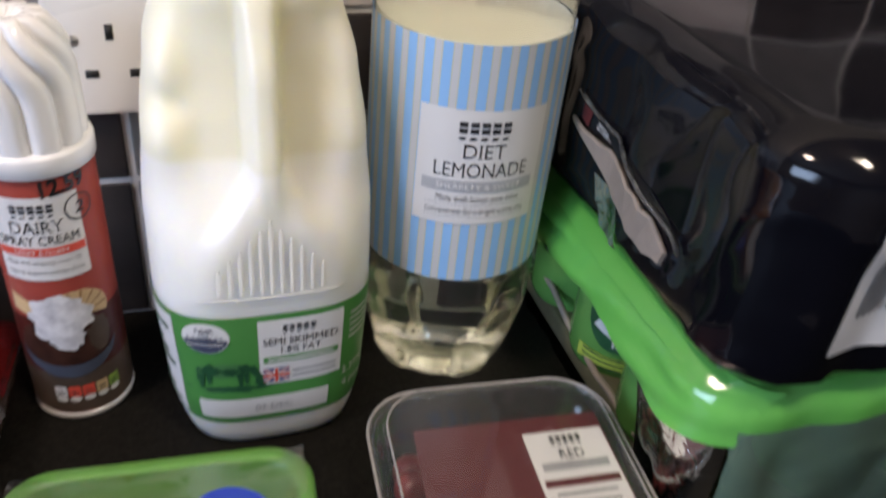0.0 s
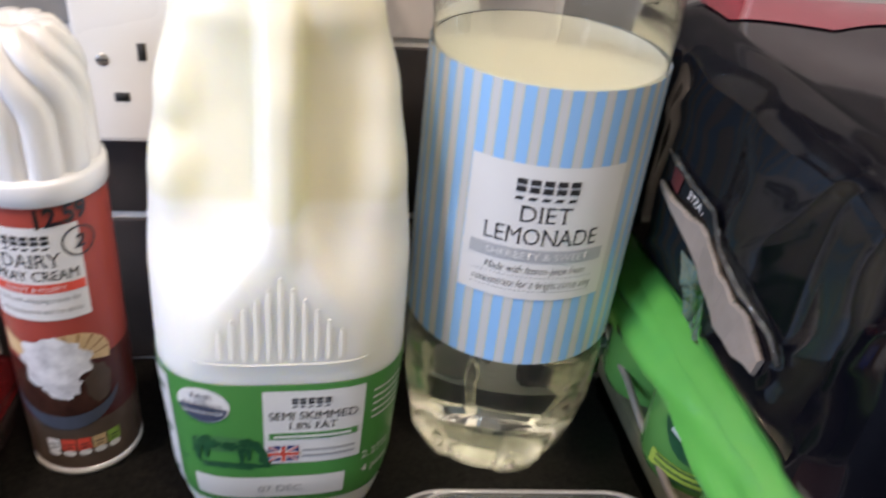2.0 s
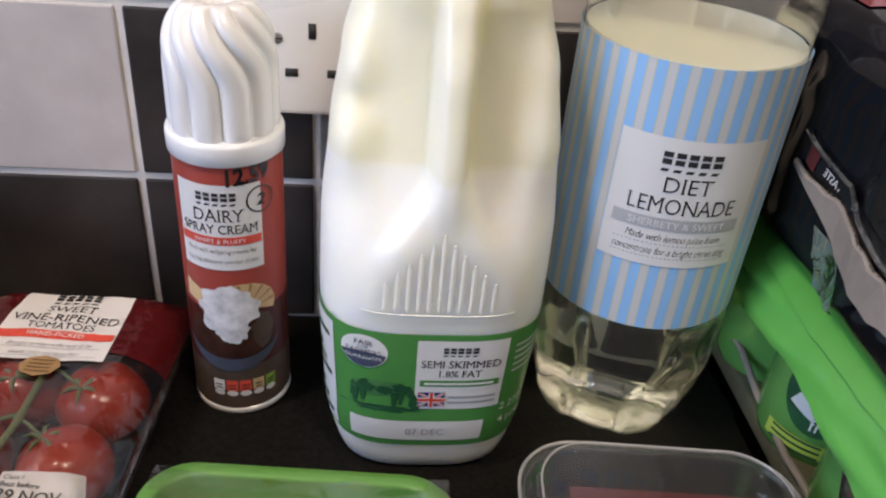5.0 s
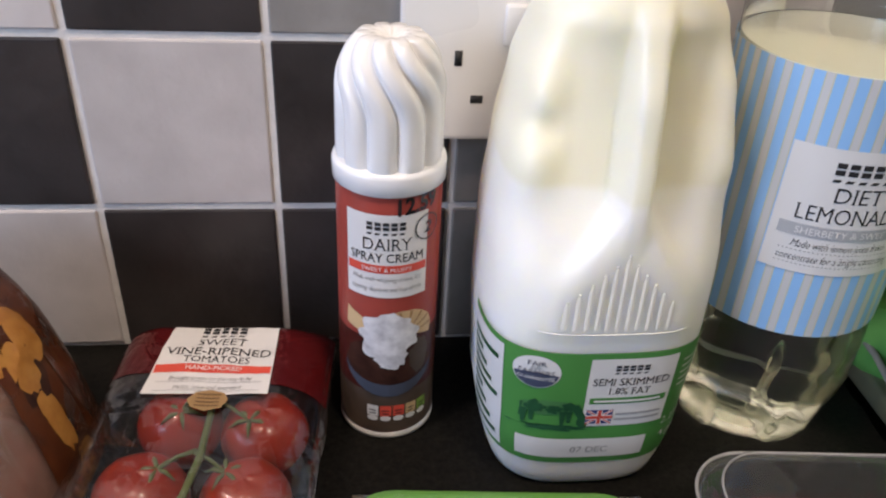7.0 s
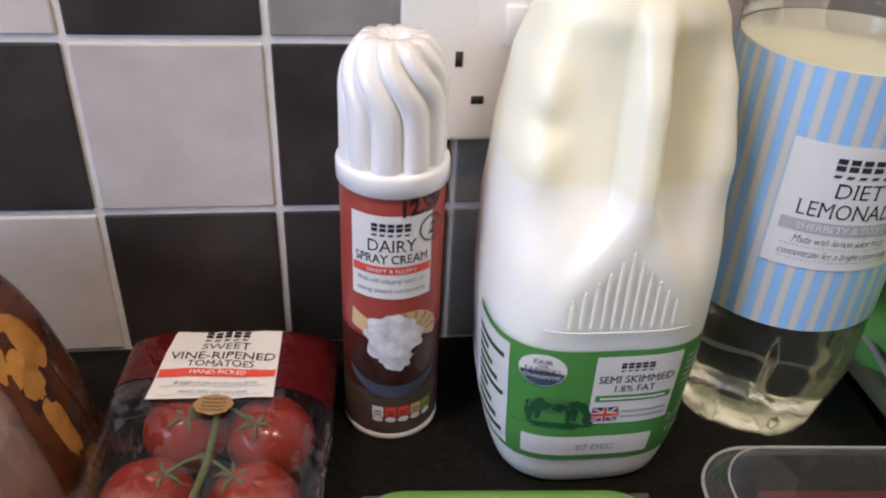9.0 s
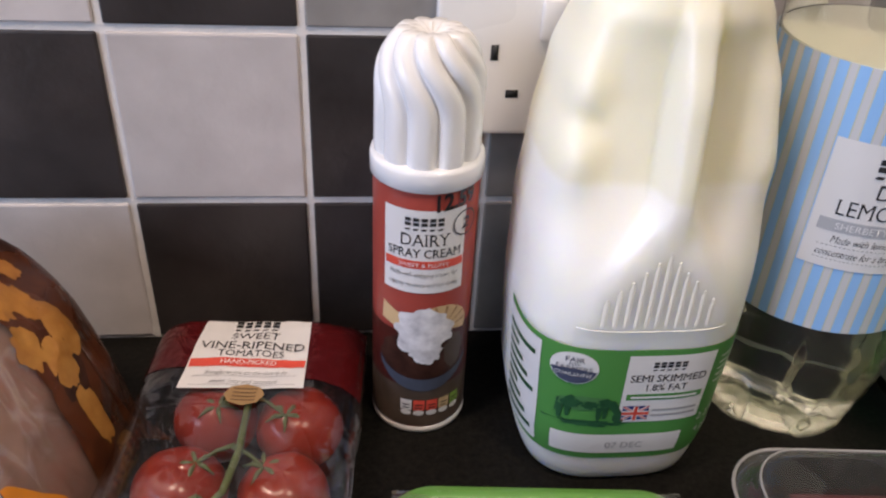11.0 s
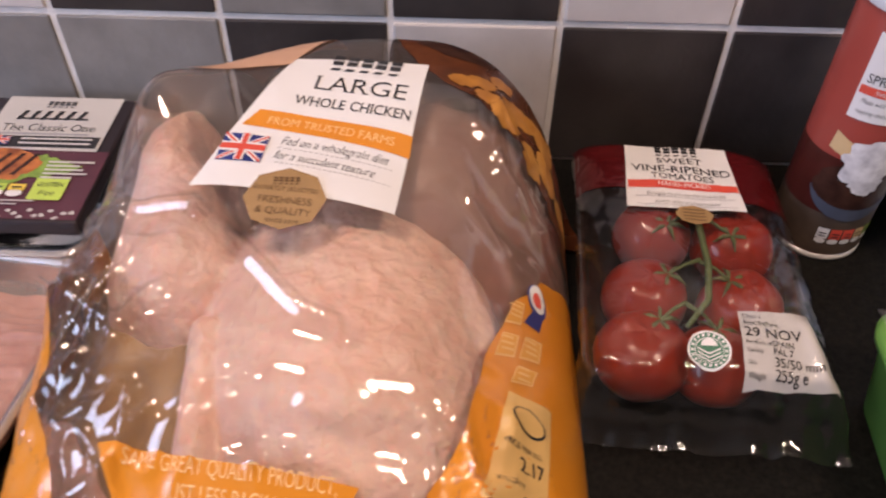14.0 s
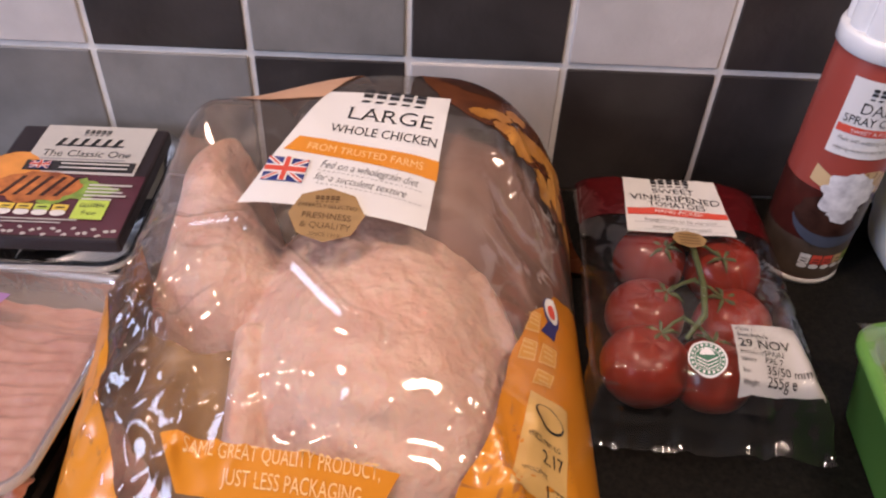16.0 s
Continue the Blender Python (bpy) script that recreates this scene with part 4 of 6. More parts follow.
# ---- tomatoes ----
def tomato_pack():
    t = thing("tomato_pack", -0.033, -0.120, 0, -3.7, "clear film-wrapped tray of six vine tomatoes with a maroon band", "tomato pack")
    hx, hy = 0.0565, 0.0815
    part("tray", loft([rrect(hx - 0.006, hy - 0.006, 0.008, 0.0012), rrect(hx - 0.003, hy - 0.003, 0.009, 0.016), rrect(hx, hy, 0.010, 0.0275), rrect(hx + 0.003, hy + 0.003, 0.012, 0.0285), rrect(hx + 0.003, hy + 0.003, 0.012, 0.0275)], True, False), "tomato_tray", t, "clear ribbed plastic tray")
    for k in range(24):
        for sx in (-1, 1):
            v = -0.07 + 0.006 * k
            part("tray_rib", tube([(sx * (hx - 0.0045), v, 0.004), (sx * (hx - 0.0015), v, 0.018), (sx * (hx + 0.0003), v, 0.027)], 0.0009, 6), "tomato_tray", t)
    spots = ((-0.0165, 0.020, 0.0225, 0.0235), (0.0285, 0.0165, 0.0235, 0.0225), (-0.0245, -0.027, 0.0230, 0.0225), (0.0260, -0.029, 0.0225, 0.0220), (-0.0285, -0.066 + 0.0, 0.0245, 0.0230), (0.0080, -0.067, 0.0225, 0.0205))
    for k, (u, v, r, h) in enumerate(spots):
        tm = part("tomato", lump(r, r * 0.98, h * 0.94, u, v, 0.0020 + h * 0.94, 32, 0.03, seed=k * 3.1, fn=lambda c: 0.022 * math.cos(5 * math.atan2(c.y, c.x)) * smooth(0.2, 1, c.z) - 0.10 * smooth(0.86, 1.0, c.z)), "tomato", t, "ripe red tomato")
        to = Vector((0.004 - u, -0.02 - v, 0)).normalized()
        base = Vector((u, v, 0.0020 + h * 1.72)) + to * r * 0.42
        for q in range(5):
            a = 1.257 * q + k
            tip = base + Vector((math.cos(a) * 0.011, math.sin(a) * 0.011, -0.0015))
            mid = (base + tip) / 2 + Vector((0, 0, 0.0022))
            part("calyx_leaf", tube([base, mid, tip], [0.0011, 0.0012, 0.0003], 6), "vine", t)
        stem = Vector((0.003 - 0.012 * smooth(-0.02, -0.06, v), v * 0.8 + 0.006, 0.0445))
        part("side_stalk", tube([base, (base + stem) / 2 + Vector((0, 0, 0.002)), stem], [0.0009, 0.0010, 0.0013], 7), "vine", t)
    part("main_stalk", tube([(0.000, 0.040, 0.045), (0.004, 0.010, 0.0465), (0.005, -0.022, 0.0465), (0.002, -0.045, 0.0455), (-0.010, -0.062, 0.044)], [0.0013, 0.0017, 0.0019, 0.0019, 0.0012], 8), "vine", t)

    def top(u, v):
        prof = spline([(-0.116, 0.0100), (-0.110, 0.0125), (-0.103, 0.018), (-0.096, 0.032), (-0.086, 0.0455), (-0.070, 0.0498), (-0.045, 0.0515), (0.0, 0.0492), (0.05, 0.0462), (0.078, 0.0440), (0.090, 0.036), (0.096, 0.028)], v)
        e = abs(u) / (0.0620 + 0.006 * smooth(-0.06, -0.12, v))
        side = (1 - max(0, e) ** 5) ** 0.5 if e < 1 else 0
        w = 0.0016 * noise.noise(Vector((u * 40, v * 28, 2.0))) + 0.0011 * abs(noise.noise(Vector((u * 90, v * 60, 5.0))))
        w += 0.007 * smooth(-0.080, -0.108, v) * abs(noise.noise(Vector((u * 60, v * 22, 9.0))))
        w += 0.0036 * crease(u, v, ((-0.034, -0.098), (-0.022, -0.082), (-0.006, -0.064)), 0.0026) + 0.004 * crease(u, v, ((-0.060, -0.098), (-0.050, -0.084), (-0.040, -0.090)), 0.0032) + 0.004 * crease(u, v, ((0.064, -0.096), (0.052, -0.086), (0.046, -0.060)), 0.0032) + 0.0045 * crease(u, v, ((0.020, -0.094), (0.030, -0.100), (0.036, -0.116)), 0.003)
        return max(0.001, 0.010 + (prof - 0.010) * (0.35 + 0.65 * side) + w)

    def where(u, v, off):
        return (u, v, top(u, v) + off)
    bm = bmesh.new()
    rows = []
    for j in range(90):
        v = -0.113 + 0.208 * j / 89
        row = []
        for i in range(61):
            q = -1 + 2 * i / 60
            u = math.sin(q * math.pi / 2) * (0.0615 + 0.006 * smooth(-0.06, -0.12, v)) * (1 - 0.04 * abs(noise.noise(Vector((v * 50, 3.0, q)))))
            row.append(bm.verts.new(where(u, v, 0)))
        rows.append(row)
    for r0, r1 in zip(rows, rows[1:]):
        for i in range(60):
            bm.faces.new((r0[i], r0[i + 1], r1[i + 1], r1[i]))
    part("film", bm, "tomato_film", t, "crinkled clear plastic film")
    s = Sheet(t, where, 0.0005)
    s.quad("maroon_band", (-0.060, 0.040), (0.060, 0.024), (0.060, 0.094), (-0.060, 0.094), "maroon_film", 1.0, "translucent maroon printed film", n=(30, 14))
    s.parent = s.quad("paper_label", (-0.0345, 0.0190), (0.0310, 0.0190), (0.0285, 0.0800), (-0.0315, 0.0800), "paper", 2.0, n=(20, 12))
    s.mark(-0.001, 0.0722, 0.026, "ink", 3)
    s.words("SWEET", -0.001, 0.0600, 0.0095, "ink", 3, width=0.027)
    s.words("VINE-RIPENED", -0.001, 0.0510, 0.0090, "ink", 3, width=0.057)
    s.words("TOMATOES", -0.001, 0.0443, 0.0076, "ink", 3, width=0.036)
    s.rect("red_strip", -0.0325, 0.0360, 0.0295, 0.0425, "red_ink", 3, n=(16, 1))
    s.words("HAND-PICKED", -0.001, 0.0375, 0.0048, "paper", 4, width=0.030)
    s.words("Brought to you on the vine to be", -0.001, 0.0297, 0.0050, "ink", 3, shear=0.3, width=0.044)
    s.words("sweet, juicy and succulent", -0.001, 0.0225, 0.0050, "ink", 3, shear=0.3, width=0.036)
    for v in (0.0282, 0.0210):
        s.rect("rule", -0.029, v, 0.026, v + 0.0004, "grey_ink", 3, n=(12, 1))
    s.parent = t
    s.parent = s.blob("bronze_seal", 0.0015, 0.0135, 0.0105, 0.0085, "gold", 3.5, n=8, rings=2)
    for k in range(4):
        s.rect("print_line", -0.0045, 0.0175 - 0.0030 * k, 0.0075, 0.0185 - 0.0030 * k, "gold_dark", 4.2, n=(3, 1))
    s.parent = t
    s = Sheet(t, lambda u, v, off: where(-0.0030 + (u + 0.0030) * 0.76, -0.0795 + (v + 0.0795) * 0.76, off), 0.0005)
    s.parent = s.blob("sticker", -0.0030, -0.0795, 0.0128, 0.0120, "sticker_green", 2.5, "round green and white sticker")
    for k in range(40):
        a0, a1 = radians(9 * k), radians(9 * (k + 1))
        for q0, q1 in ((0.92, 1.02), (0.64, 0.68)):
            c = lambda a, q: (-0.0030 + 0.0130 * q * math.cos(a), -0.0795 + 0.0120 * q * math.sin(a))
            s.quad("sticker_ring", c(a0, q0), c(a1, q0), c(a1, q1), c(a0, q1), "paper", 3.2, n=(1, 1))
    s.blob("sun_shape", -0.0030, -0.0765, 0.0050, 0.0045, "paper", 3.4, span=(0, 180), rings=2)
    for sx in (-1, 1):
        for k in range(3):
            s.quad("leaf_shape", (-0.0030, -0.0870 + k * 0.0026), (-0.0030 + sx * 0.0070, -0.0830 + k * 0.0022), (-0.0030 + sx * 0.0072, -0.0820 + k * 0.0022), (-0.0030, -0.0860 + k * 0.0026), "paper", 3.4, n=(3, 1))
    for k in range(20):
        a = radians(18 * k)
        s.blob("print_dot", -0.0030 + 0.0105 * math.cos(a), -0.0795 + 0.0097 * math.sin(a), 0.0009, 0.0009, "paper", 3.4, n=8, rings=1)
    s = Sheet(t, where, 0.0005)
    s.parent = s.quad("date_tag", (0.0135, -0.0925), (0.0600, -0.0900), (0.0480, -0.0520), (0.0135, -0.0545), "paper", -3.0, "white printed date tag", n=(14, 14))
    s.words("Class I", 0.0150, -0.0585, 0.0034, "ink", -2.0, align=0)
    s.words("Best before", 0.0150, -0.0622, 0.0036, "ink", -2.0, align=0, bold=0.01)
    s.words("29 NOV", 0.0150, -0.0690, 0.0078, "ink", -2.0, align=0, bold=0.012)
    for v, a, b, z in ((-0.0735, "Produce of", "SPAIN", 0.0044), (-0.0775, "Variety", "PAL 7", 0.0044), (-0.0832, "Size", "35/50 mm", 0.0064), (-0.0890, "Weight", "255g e", 0.0064)):
        s.words(a, 0.0150, v, 0.0032, "ink", -2.0, align=0, squeeze=0.85)
        s.words(b, 0.0275, v, z, "ink", -2.0, align=0, squeeze=0.9, bold=0.008)


tomato_pack()


# ---- chicken in its bag ----
BX, BA, BF = -0.228, 0.132, -0.350


def bag_back(x):
    return -0.037 - 0.060 * abs((x + 0.190) / 0.120) ** 2.2


BAG_RIDGE = ((-0.328, -0.176), (-0.275, -0.180), (-0.250, -0.203), (-0.222, -0.230), (-0.205, -0.236))
BAG_FOLD = ((-0.318, -0.180), (-0.306, -0.204), (-0.330, -0.224), (-0.348, -0.250))
BAG_FOLD_2 = ((-0.175, -0.262), (-0.152, -0.276), (-0.138, -0.300), (-0.132, -0.325))
BAG_LINE = [(-0.35, 0.0), (-0.338, 0.036), (-0.318, 0.056), (-0.28, 0.082), (-0.25, 0.100), (-0.20, 0.113), (-0.165, 0.119), (-0.10, 0.127), (-0.03, 0.128)]


def bag_tucks():
    rnd = random.Random(12)
    out = []
    for n, x0, x1, y0, y1, lean in ((18, -0.350, -0.292, -0.300, -0.195, 50), (12, -0.160, -0.105, -0.200, -0.110, 100), (7, -0.285, -0.170, -0.290, -0.258, 8), (6, -0.165, -0.135, -0.320, -0.240, 50)):
        for k in range(n):
            x, y, a, d = rnd.uniform(x0, x1), rnd.uniform(y0, y1), radians(lean + rnd.uniform(-40, 40)), rnd.uniform(0.008, 0.028)
            w = rnd.uniform(0.0018, 0.0046)
            out.append((x, y, x + d * math.cos(a), y + d * math.sin(a), w, w * rnd.uniform(0.7, 1.3)))
    return out


BAG_TUCKS = bag_tucks()


def bag_flat(x, y):
    e = min(1.0, abs((x - BX) / BA))
    yb = bag_back(x)
    t = max(0.0, min(1.0, (y - BF) / (yb - BF)))
    fy = (1 - t ** 44) ** 0.5
    n = (2.3 if x > BX else 3.2) + 2.4 * smooth(-0.17, -0.08, y)
    h = spline(BAG_LINE, y) * (1 - e ** n) ** 0.68 * fy
    h += 0.017 * math.exp(-((x + 0.310) / 0.020) ** 2 - ((y + 0.110) / 0.030) ** 2) * fy
    h += 0.014 * math.exp(-((x + 0.325) / 0.02) ** 2 - ((y + 0.20) / 0.04) ** 2)
    return max(0.002, h)


def bag_top(x, y):
    e = min(1.0, abs((x - BX) / BA))
    yb = bag_back(x)
    t = max(0.0, min(1.0, (y - BF) / (yb - BF)))
    h = bag_flat(x, y)
    f = (1 - e ** 8) * (1 - t ** 44) ** 0.5 * smooth(-0.35, -0.335, y)
    c1 = noise.noise(Vector((x * 17, y * 13, 1.0)))
    c2 = (1 - min(1, abs(noise.noise(Vector((x * 26 + 4, y * 22, 3.0)))) * 2.4)) ** 3
    c3 = (1 - min(1, abs(noise.noise(Vector((x * 78, y * 64 + 7, 6.0)))) * 2.2)) ** 2
    left = math.exp(-((x + 0.318) / 0.030) ** 2 - ((y + 0.225) / 0.045) ** 2)
    right = math.exp(-((x + 0.143) / 0.022) ** 2 - ((y + 0.285) / 0.035) ** 2)
    low = math.exp(-((x + 0.285) / 0.040) ** 2 - ((y + 0.272) / 0.02) ** 2)
    edge = smooth(0.70, 0.92, e) * smooth(-0.20, -0.13, y)
    rough = min(1.0, left + right + 0.8 * low + 0.8 * edge)
    h += f * (0.0010 * c1 + 0.0004 * c2 + rough * (0.0075 * c2 + 0.0046 * c3))
    for ax, ay, bx, by, w, k in BAG_TUCKS:
        if abs(x - ax) < 0.035 and abs(y - ay) < 0.035:
            h += f * k * crease(x, y, ((ax, ay), (bx, by)), w)
    h += f * (0.0062 * crease(x, y, BAG_RIDGE, 0.0034) + 0.003 * crease(x, y, BAG_FOLD, 0.0030) + 0.003 * crease(x, y, BAG_FOLD_2, 0.0030))
    return max(0.002, h)


def chicken_pack():
    t = thing("chicken_bag", 0, 0, 0, 0, "whole raw chicken in a clear and orange printed plastic bag", "chicken pack")
    rnd = random.Random(4)

    def grid(fn, nx, ny, y0=None):
        bm = bmesh.new()
        rows = []
        for j in range(ny + 1):
            row = []
            q = math.sin((2 * j / ny - 1) * math.pi / 2)
            for i in range(nx + 1):
                x = BX + BA * math.sin((2 * i / nx - 1) * math.pi / 2)
                yb = bag_back(x)
                y = BF + (yb - BF) * (q + 1) / 2
                row.append(bm.verts.new((x, y, fn(x, y))))
            rows.append(row)
        for r0, r1 in zip(rows, rows[1:]):
            for i in range(nx):
                bm.faces.new((r0[i], r0[i + 1], r1[i + 1], r1[i]))
        return bm
    part("bag_film", grid(bag_top, 240, 270), "bagfilm", t, "crinkled clear plastic film")
    # reflected orange is part of this sheet's base colour
    part("bag_back", grid(lambda x, y: 0.0012 + 0.0 * x, 30, 30), "bag_back", t, "brown back of the bag, orange reflection put into its colour")

    def cap(x, y, cx, cy, cz, rx, ry, rz, turn=0.0):
        c, s = math.cos(radians(turn)), math.sin(radians(turn))
        dx, dy = x - cx, y - cy
        u, v = (c * dx + s * dy) / rx, (-s * dx + c * dy) / ry
        q = 1 - u * u - v * v
        return cz + rz * math.sqrt(q) if q > 0 else cz + 1.4 * rz * q

    def rod(x, y, a, b, ra, rb, za, zb):
        ax, ay = a
        bx, by = b
        L = (bx - ax) ** 2 + (by - ay) ** 2
        k = max(0.0, min(1.0, ((x - ax) * (bx - ax) + (y - ay) * (by - ay)) / L))
        d = math.hypot(x - ax - k * (bx - ax), y - ay - k * (by - ay))
        r = ra + (rb - ra) * k
        q = 1 - (d / r) ** 2
        return za + (zb - za) * k - r + r * (math.sqrt(q) if q > 0 else 1.5 * q)

    def bird(x, y):
        hs = [cap(x, y, -0.209, -0.200, 0.028, 0.074, 0.112, 0.072, 8),
              cap(x, y, -0.188, -0.236, 0.026, 0.056, 0.070, 0.054, 14),
              cap(x, y, -0.292, -0.172, 0.028, 0.040, 0.040, 0.058, 4),
              rod(x, y, (-0.292, -0.172), (-0.308, -0.118), 0.037, 0.0145, 0.090, 0.098),
              rod(x, y, (-0.308, -0.120), (-0.311, -0.090), 0.0125, 0.0105, 0.098, 0.104),
              cap(x, y, -0.311, -0.085, 0.090, 0.0160, 0.013, 0.019),
              rod(x, y, (-0.160, -0.180), (-0.146, -0.215), 0.004, 0.007, 0.082, 0.072),
              rod(x, y, (-0.270, -0.215), (-0.263, -0.285), 0.0065, 0.009, 0.078, 0.064),
              rod(x, y, (-0.335, -0.255), (-0.290, -0.285), 0.018, 0.012, 0.044, 0.034)]
        m = max(hs)
        s = sum(math.exp((h - m) / 0.0045) for h in hs)
        h = m + 0.0045 * math.log(s) * 0.8
        h += 0.0009 * noise.noise(Vector((x * 170, y * 90, 0))) - 0.0007 * (1 - min(1, abs(noise.noise(Vector((x * 45 + y * 30, y * 70, 8)))) * 4)) ** 2 + 0.0018 * noise.noise(Vector((x * 34, y * 30, 4)))
        return max(0.0022, h if h < bag_flat(x, y) - 0.004 else bag_flat(x, y) - 0.004)
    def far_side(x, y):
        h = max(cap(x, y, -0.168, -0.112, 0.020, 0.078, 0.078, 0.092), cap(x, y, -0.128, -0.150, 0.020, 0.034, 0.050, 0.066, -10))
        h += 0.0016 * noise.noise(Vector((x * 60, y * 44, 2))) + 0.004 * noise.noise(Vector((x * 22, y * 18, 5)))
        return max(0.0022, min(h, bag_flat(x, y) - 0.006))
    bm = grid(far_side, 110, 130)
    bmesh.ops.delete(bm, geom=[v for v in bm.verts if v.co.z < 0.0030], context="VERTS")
    # the haze over this leg is in its base colour
    part("far_leg", bm, "hazed_flesh", t, "pink far leg, with brown film haze put into its colour")
    bm = grid(lambda x, y: 0.86 * bag_flat(x, y), 60, 90)
    bmesh.ops.delete(bm, geom=[v for v in bm.verts if v.co.y < -0.125 or v.co.x < -0.268], context="VERTS")
    part("bag_lining", bm, "lining", t, "mauve-brown inside of the bag")
    # added inner sheet whose colour carries the film's golden reflections
    bm = grid(lambda x, y: 0.50 * bag_flat(x, y) + 0.005 * noise.noise(Vector((x * 60, y * 50, 1))), 90, 90)
    bmesh.ops.delete(bm, geom=[v for v in bm.verts if v.co.y > -0.150 or v.co.x > -0.262], context="VERTS")
    part("bag_side_lining", bm, "glint_lining", t, "added sheet inside the bag, golden glints put into its colour")
    bm = grid(bird, 220, 260)
    bmesh.ops.delete(bm, geom=[v for v in bm.verts if v.co.z < 0.0030], context="VERTS")
    part("chicken", bm, "skin", t, "pale pink raw whole chicken")

    def where(u, v, off):
        return (u, v, bag_top(u, v) + off)
    s = Sheet(t, where, 0.0004)

    def strip(name, inner, outer, y0, y1, material, level, n=60, k=16):
        bm = bmesh.new()
        rows = []
        for j in range(n + 1):
            y = y0 + (y1 - y0) * j / n
            a, b = inner(y), outer(y)
            rows.append([bm.verts.new(where(a + (b - a) * i / k, y, level * 0.0004)) for i in range(k + 1)])
        for r0, r1 in zip(rows, rows[1:]):
            for i in range(k):
                bm.faces.new((r0[i], r0[i + 1], r1[i + 1], r1[i]))
        return part(name, bm, material, t)
    rim = BX + BA
    strip("orange_side", lambda y: spline([(-0.348, -0.215), (-0.325, -0.192), (-0.30, -0.174), (-0.262, -0.155), (-0.236, -0.149), (-0.20, -0.136), (-0.175, -0.121), (-0.160, -0.108), (-0.152, -0.0975)], y), lambda y: rim - 0.0002, -0.348, -0.152, "orange", 1, 90, 24)
    strip("orange_side", lambda y: BX - BA + 0.0002, lambda y: spline([(-0.348, -0.270), (-0.32, -0.292), (-0.29, -0.312), (-0.25, -0.327), (-0.17, -0.336), (-0.13, -0.346), (-0.11, -0.357)], y), -0.345, -0.112, "orange", 1, 80, 12)
    strip("orange_foot", lambda y: -0.335, lambda y: -0.16, -0.3495, -0.330, "pink_print", 1.4)
    s.parent = s.quad("orange_banner", (-0.284, -0.2975), (-0.2050, -0.3050), (-0.1945, -0.2895), (-0.2925, -0.2785), "orange", 2, n=(50, 14))
    s.words("SAME GREAT QUALITY PRODUCT,", -0.2425, -0.2890, 0.0074, "pale_orange", 3, turn=-5, width=0.080)
    s.words("JUST LESS PACKAGING", -0.2380, -0.2975, 0.0074, "pale_orange", 3, turn=-5, width=0.056)
    s.parent = t
    # roast picture at the back
    strip("roast_picture", lambda y: spline([(-0.138, -0.099), (-0.126, -0.114), (-0.117, -0.128), (-0.107, -0.148), (-0.097, -0.170), (-0.084, -0.183), (-0.066, -0.192), (-0.040, -0.202)], y), lambda y: -0.190 + 0.120 * (min(1.0, max(0.0, -(y + 0.0375)) / 0.060) ** (1 / 2.2)) if y > -0.0930 else rim - 0.0004, -0.138, -0.0385, "roast", 1, 60, 18)
    s.blob("dark_roast", -0.112, -0.108, 0.007, 0.011, "chocolate", 1.6, rough=0.3, seed=2, n=30)
    s.blob("dark_roast", -0.160, -0.060, 0.022, 0.016, "chocolate", 1.6, rough=0.3, seed=7, n=36)
    for cx, cy, r, q in ((-0.131, -0.098, 0.0085, 0.7), (-0.118, -0.094, 0.0075, 1.1), (-0.115, -0.108, 0.0060, 1.3), (-0.150, -0.091, 0.0075, 0.6), (-0.104, -0.112, 0.0050, 1.4), (-0.140, -0.084, 0.0060, 0.8), (-0.160, -0.094, 0.0070, 0.6), (-0.138, -0.107, 0.0075, 0.8), (-0.124, -0.116, 0.0060, 1.2), (-0.148, -0.100, 0.0060, 0.7)):
        s.blob("golden_potato", cx, cy, r, r * q, ("roast_pale", "golden_light")[q > 1], 2.2, rough=0.3, seed=cx * 100)
    s.quad("tan_corner", (-0.296, -0.100), (-0.246, -0.090), (-0.222, -0.050), (-0.268, -0.066), "tan_print", 2.5, n=(12, 8))
    # cream paper label
    s = Sheet(t, lambda u, v, off: where(u, v - 0.0065, off), 0.0004)
    a, b, c, d = (-0.2790, -0.1630), (-0.1880, -0.1740), (-0.1770, -0.0800), (-0.2440, -0.0780)
    s.parent = s.quad("paper_label", a, b, c, d, "paper", 2, n=(36, 36))
    s.mark(-0.2070, -0.0860, 0.036, "ink", 3.2, -8)
    s.words("LARGE", -0.2100, -0.1060, 0.0150, "ink", 3.2, turn=-8, width=0.046)
    s.words("WHOLE CHICKEN", -0.2120, -0.1175, 0.0088, "ink", 3.2, turn=-8, width=0.056)
    s.quad("orange_strip", (-0.2615, -0.1280), (-0.1835, -0.1420), (-0.1825, -0.1300), (-0.2545, -0.1180), "orange", 3, n=(20, 3))
    s.words("FROM TRUSTED FARMS", -0.2205, -0.1325, 0.0068, "pale_orange", 4.4, turn=-9, width=0.060)
    s.flag(-0.2700, -0.1490, 0.021, 0.016, 3.2, -8)
    s.words("Fed on a wholegrain diet", -0.2420, -0.1400, 0.0074, "ink", 3.2, align=0, shear=0.3, turn=-9, width=0.050)
    s.words("for a succulent texture", -0.2440, -0.1490, 0.0074, "ink", 3.2, align=0, shear=0.3, turn=-9, width=0.046)
    for k in range(22):
        for o in (0.0, 0.0092):
            u, v = -0.2425 + 0.0024 * k, -0.1425 - 0.00038 * k - o
            s.rect("dot", u, v, u + 0.0014, v + 0.0004, "grey_ink", 3.2, n=(1, 1))
    s.parent = t
    s.parent = s.blob("bronze_seal", -0.2350, -0.1720, 0.0180, 0.0165, "gold", 4.6, "bronze eight-sided seal", n=8, rings=5)
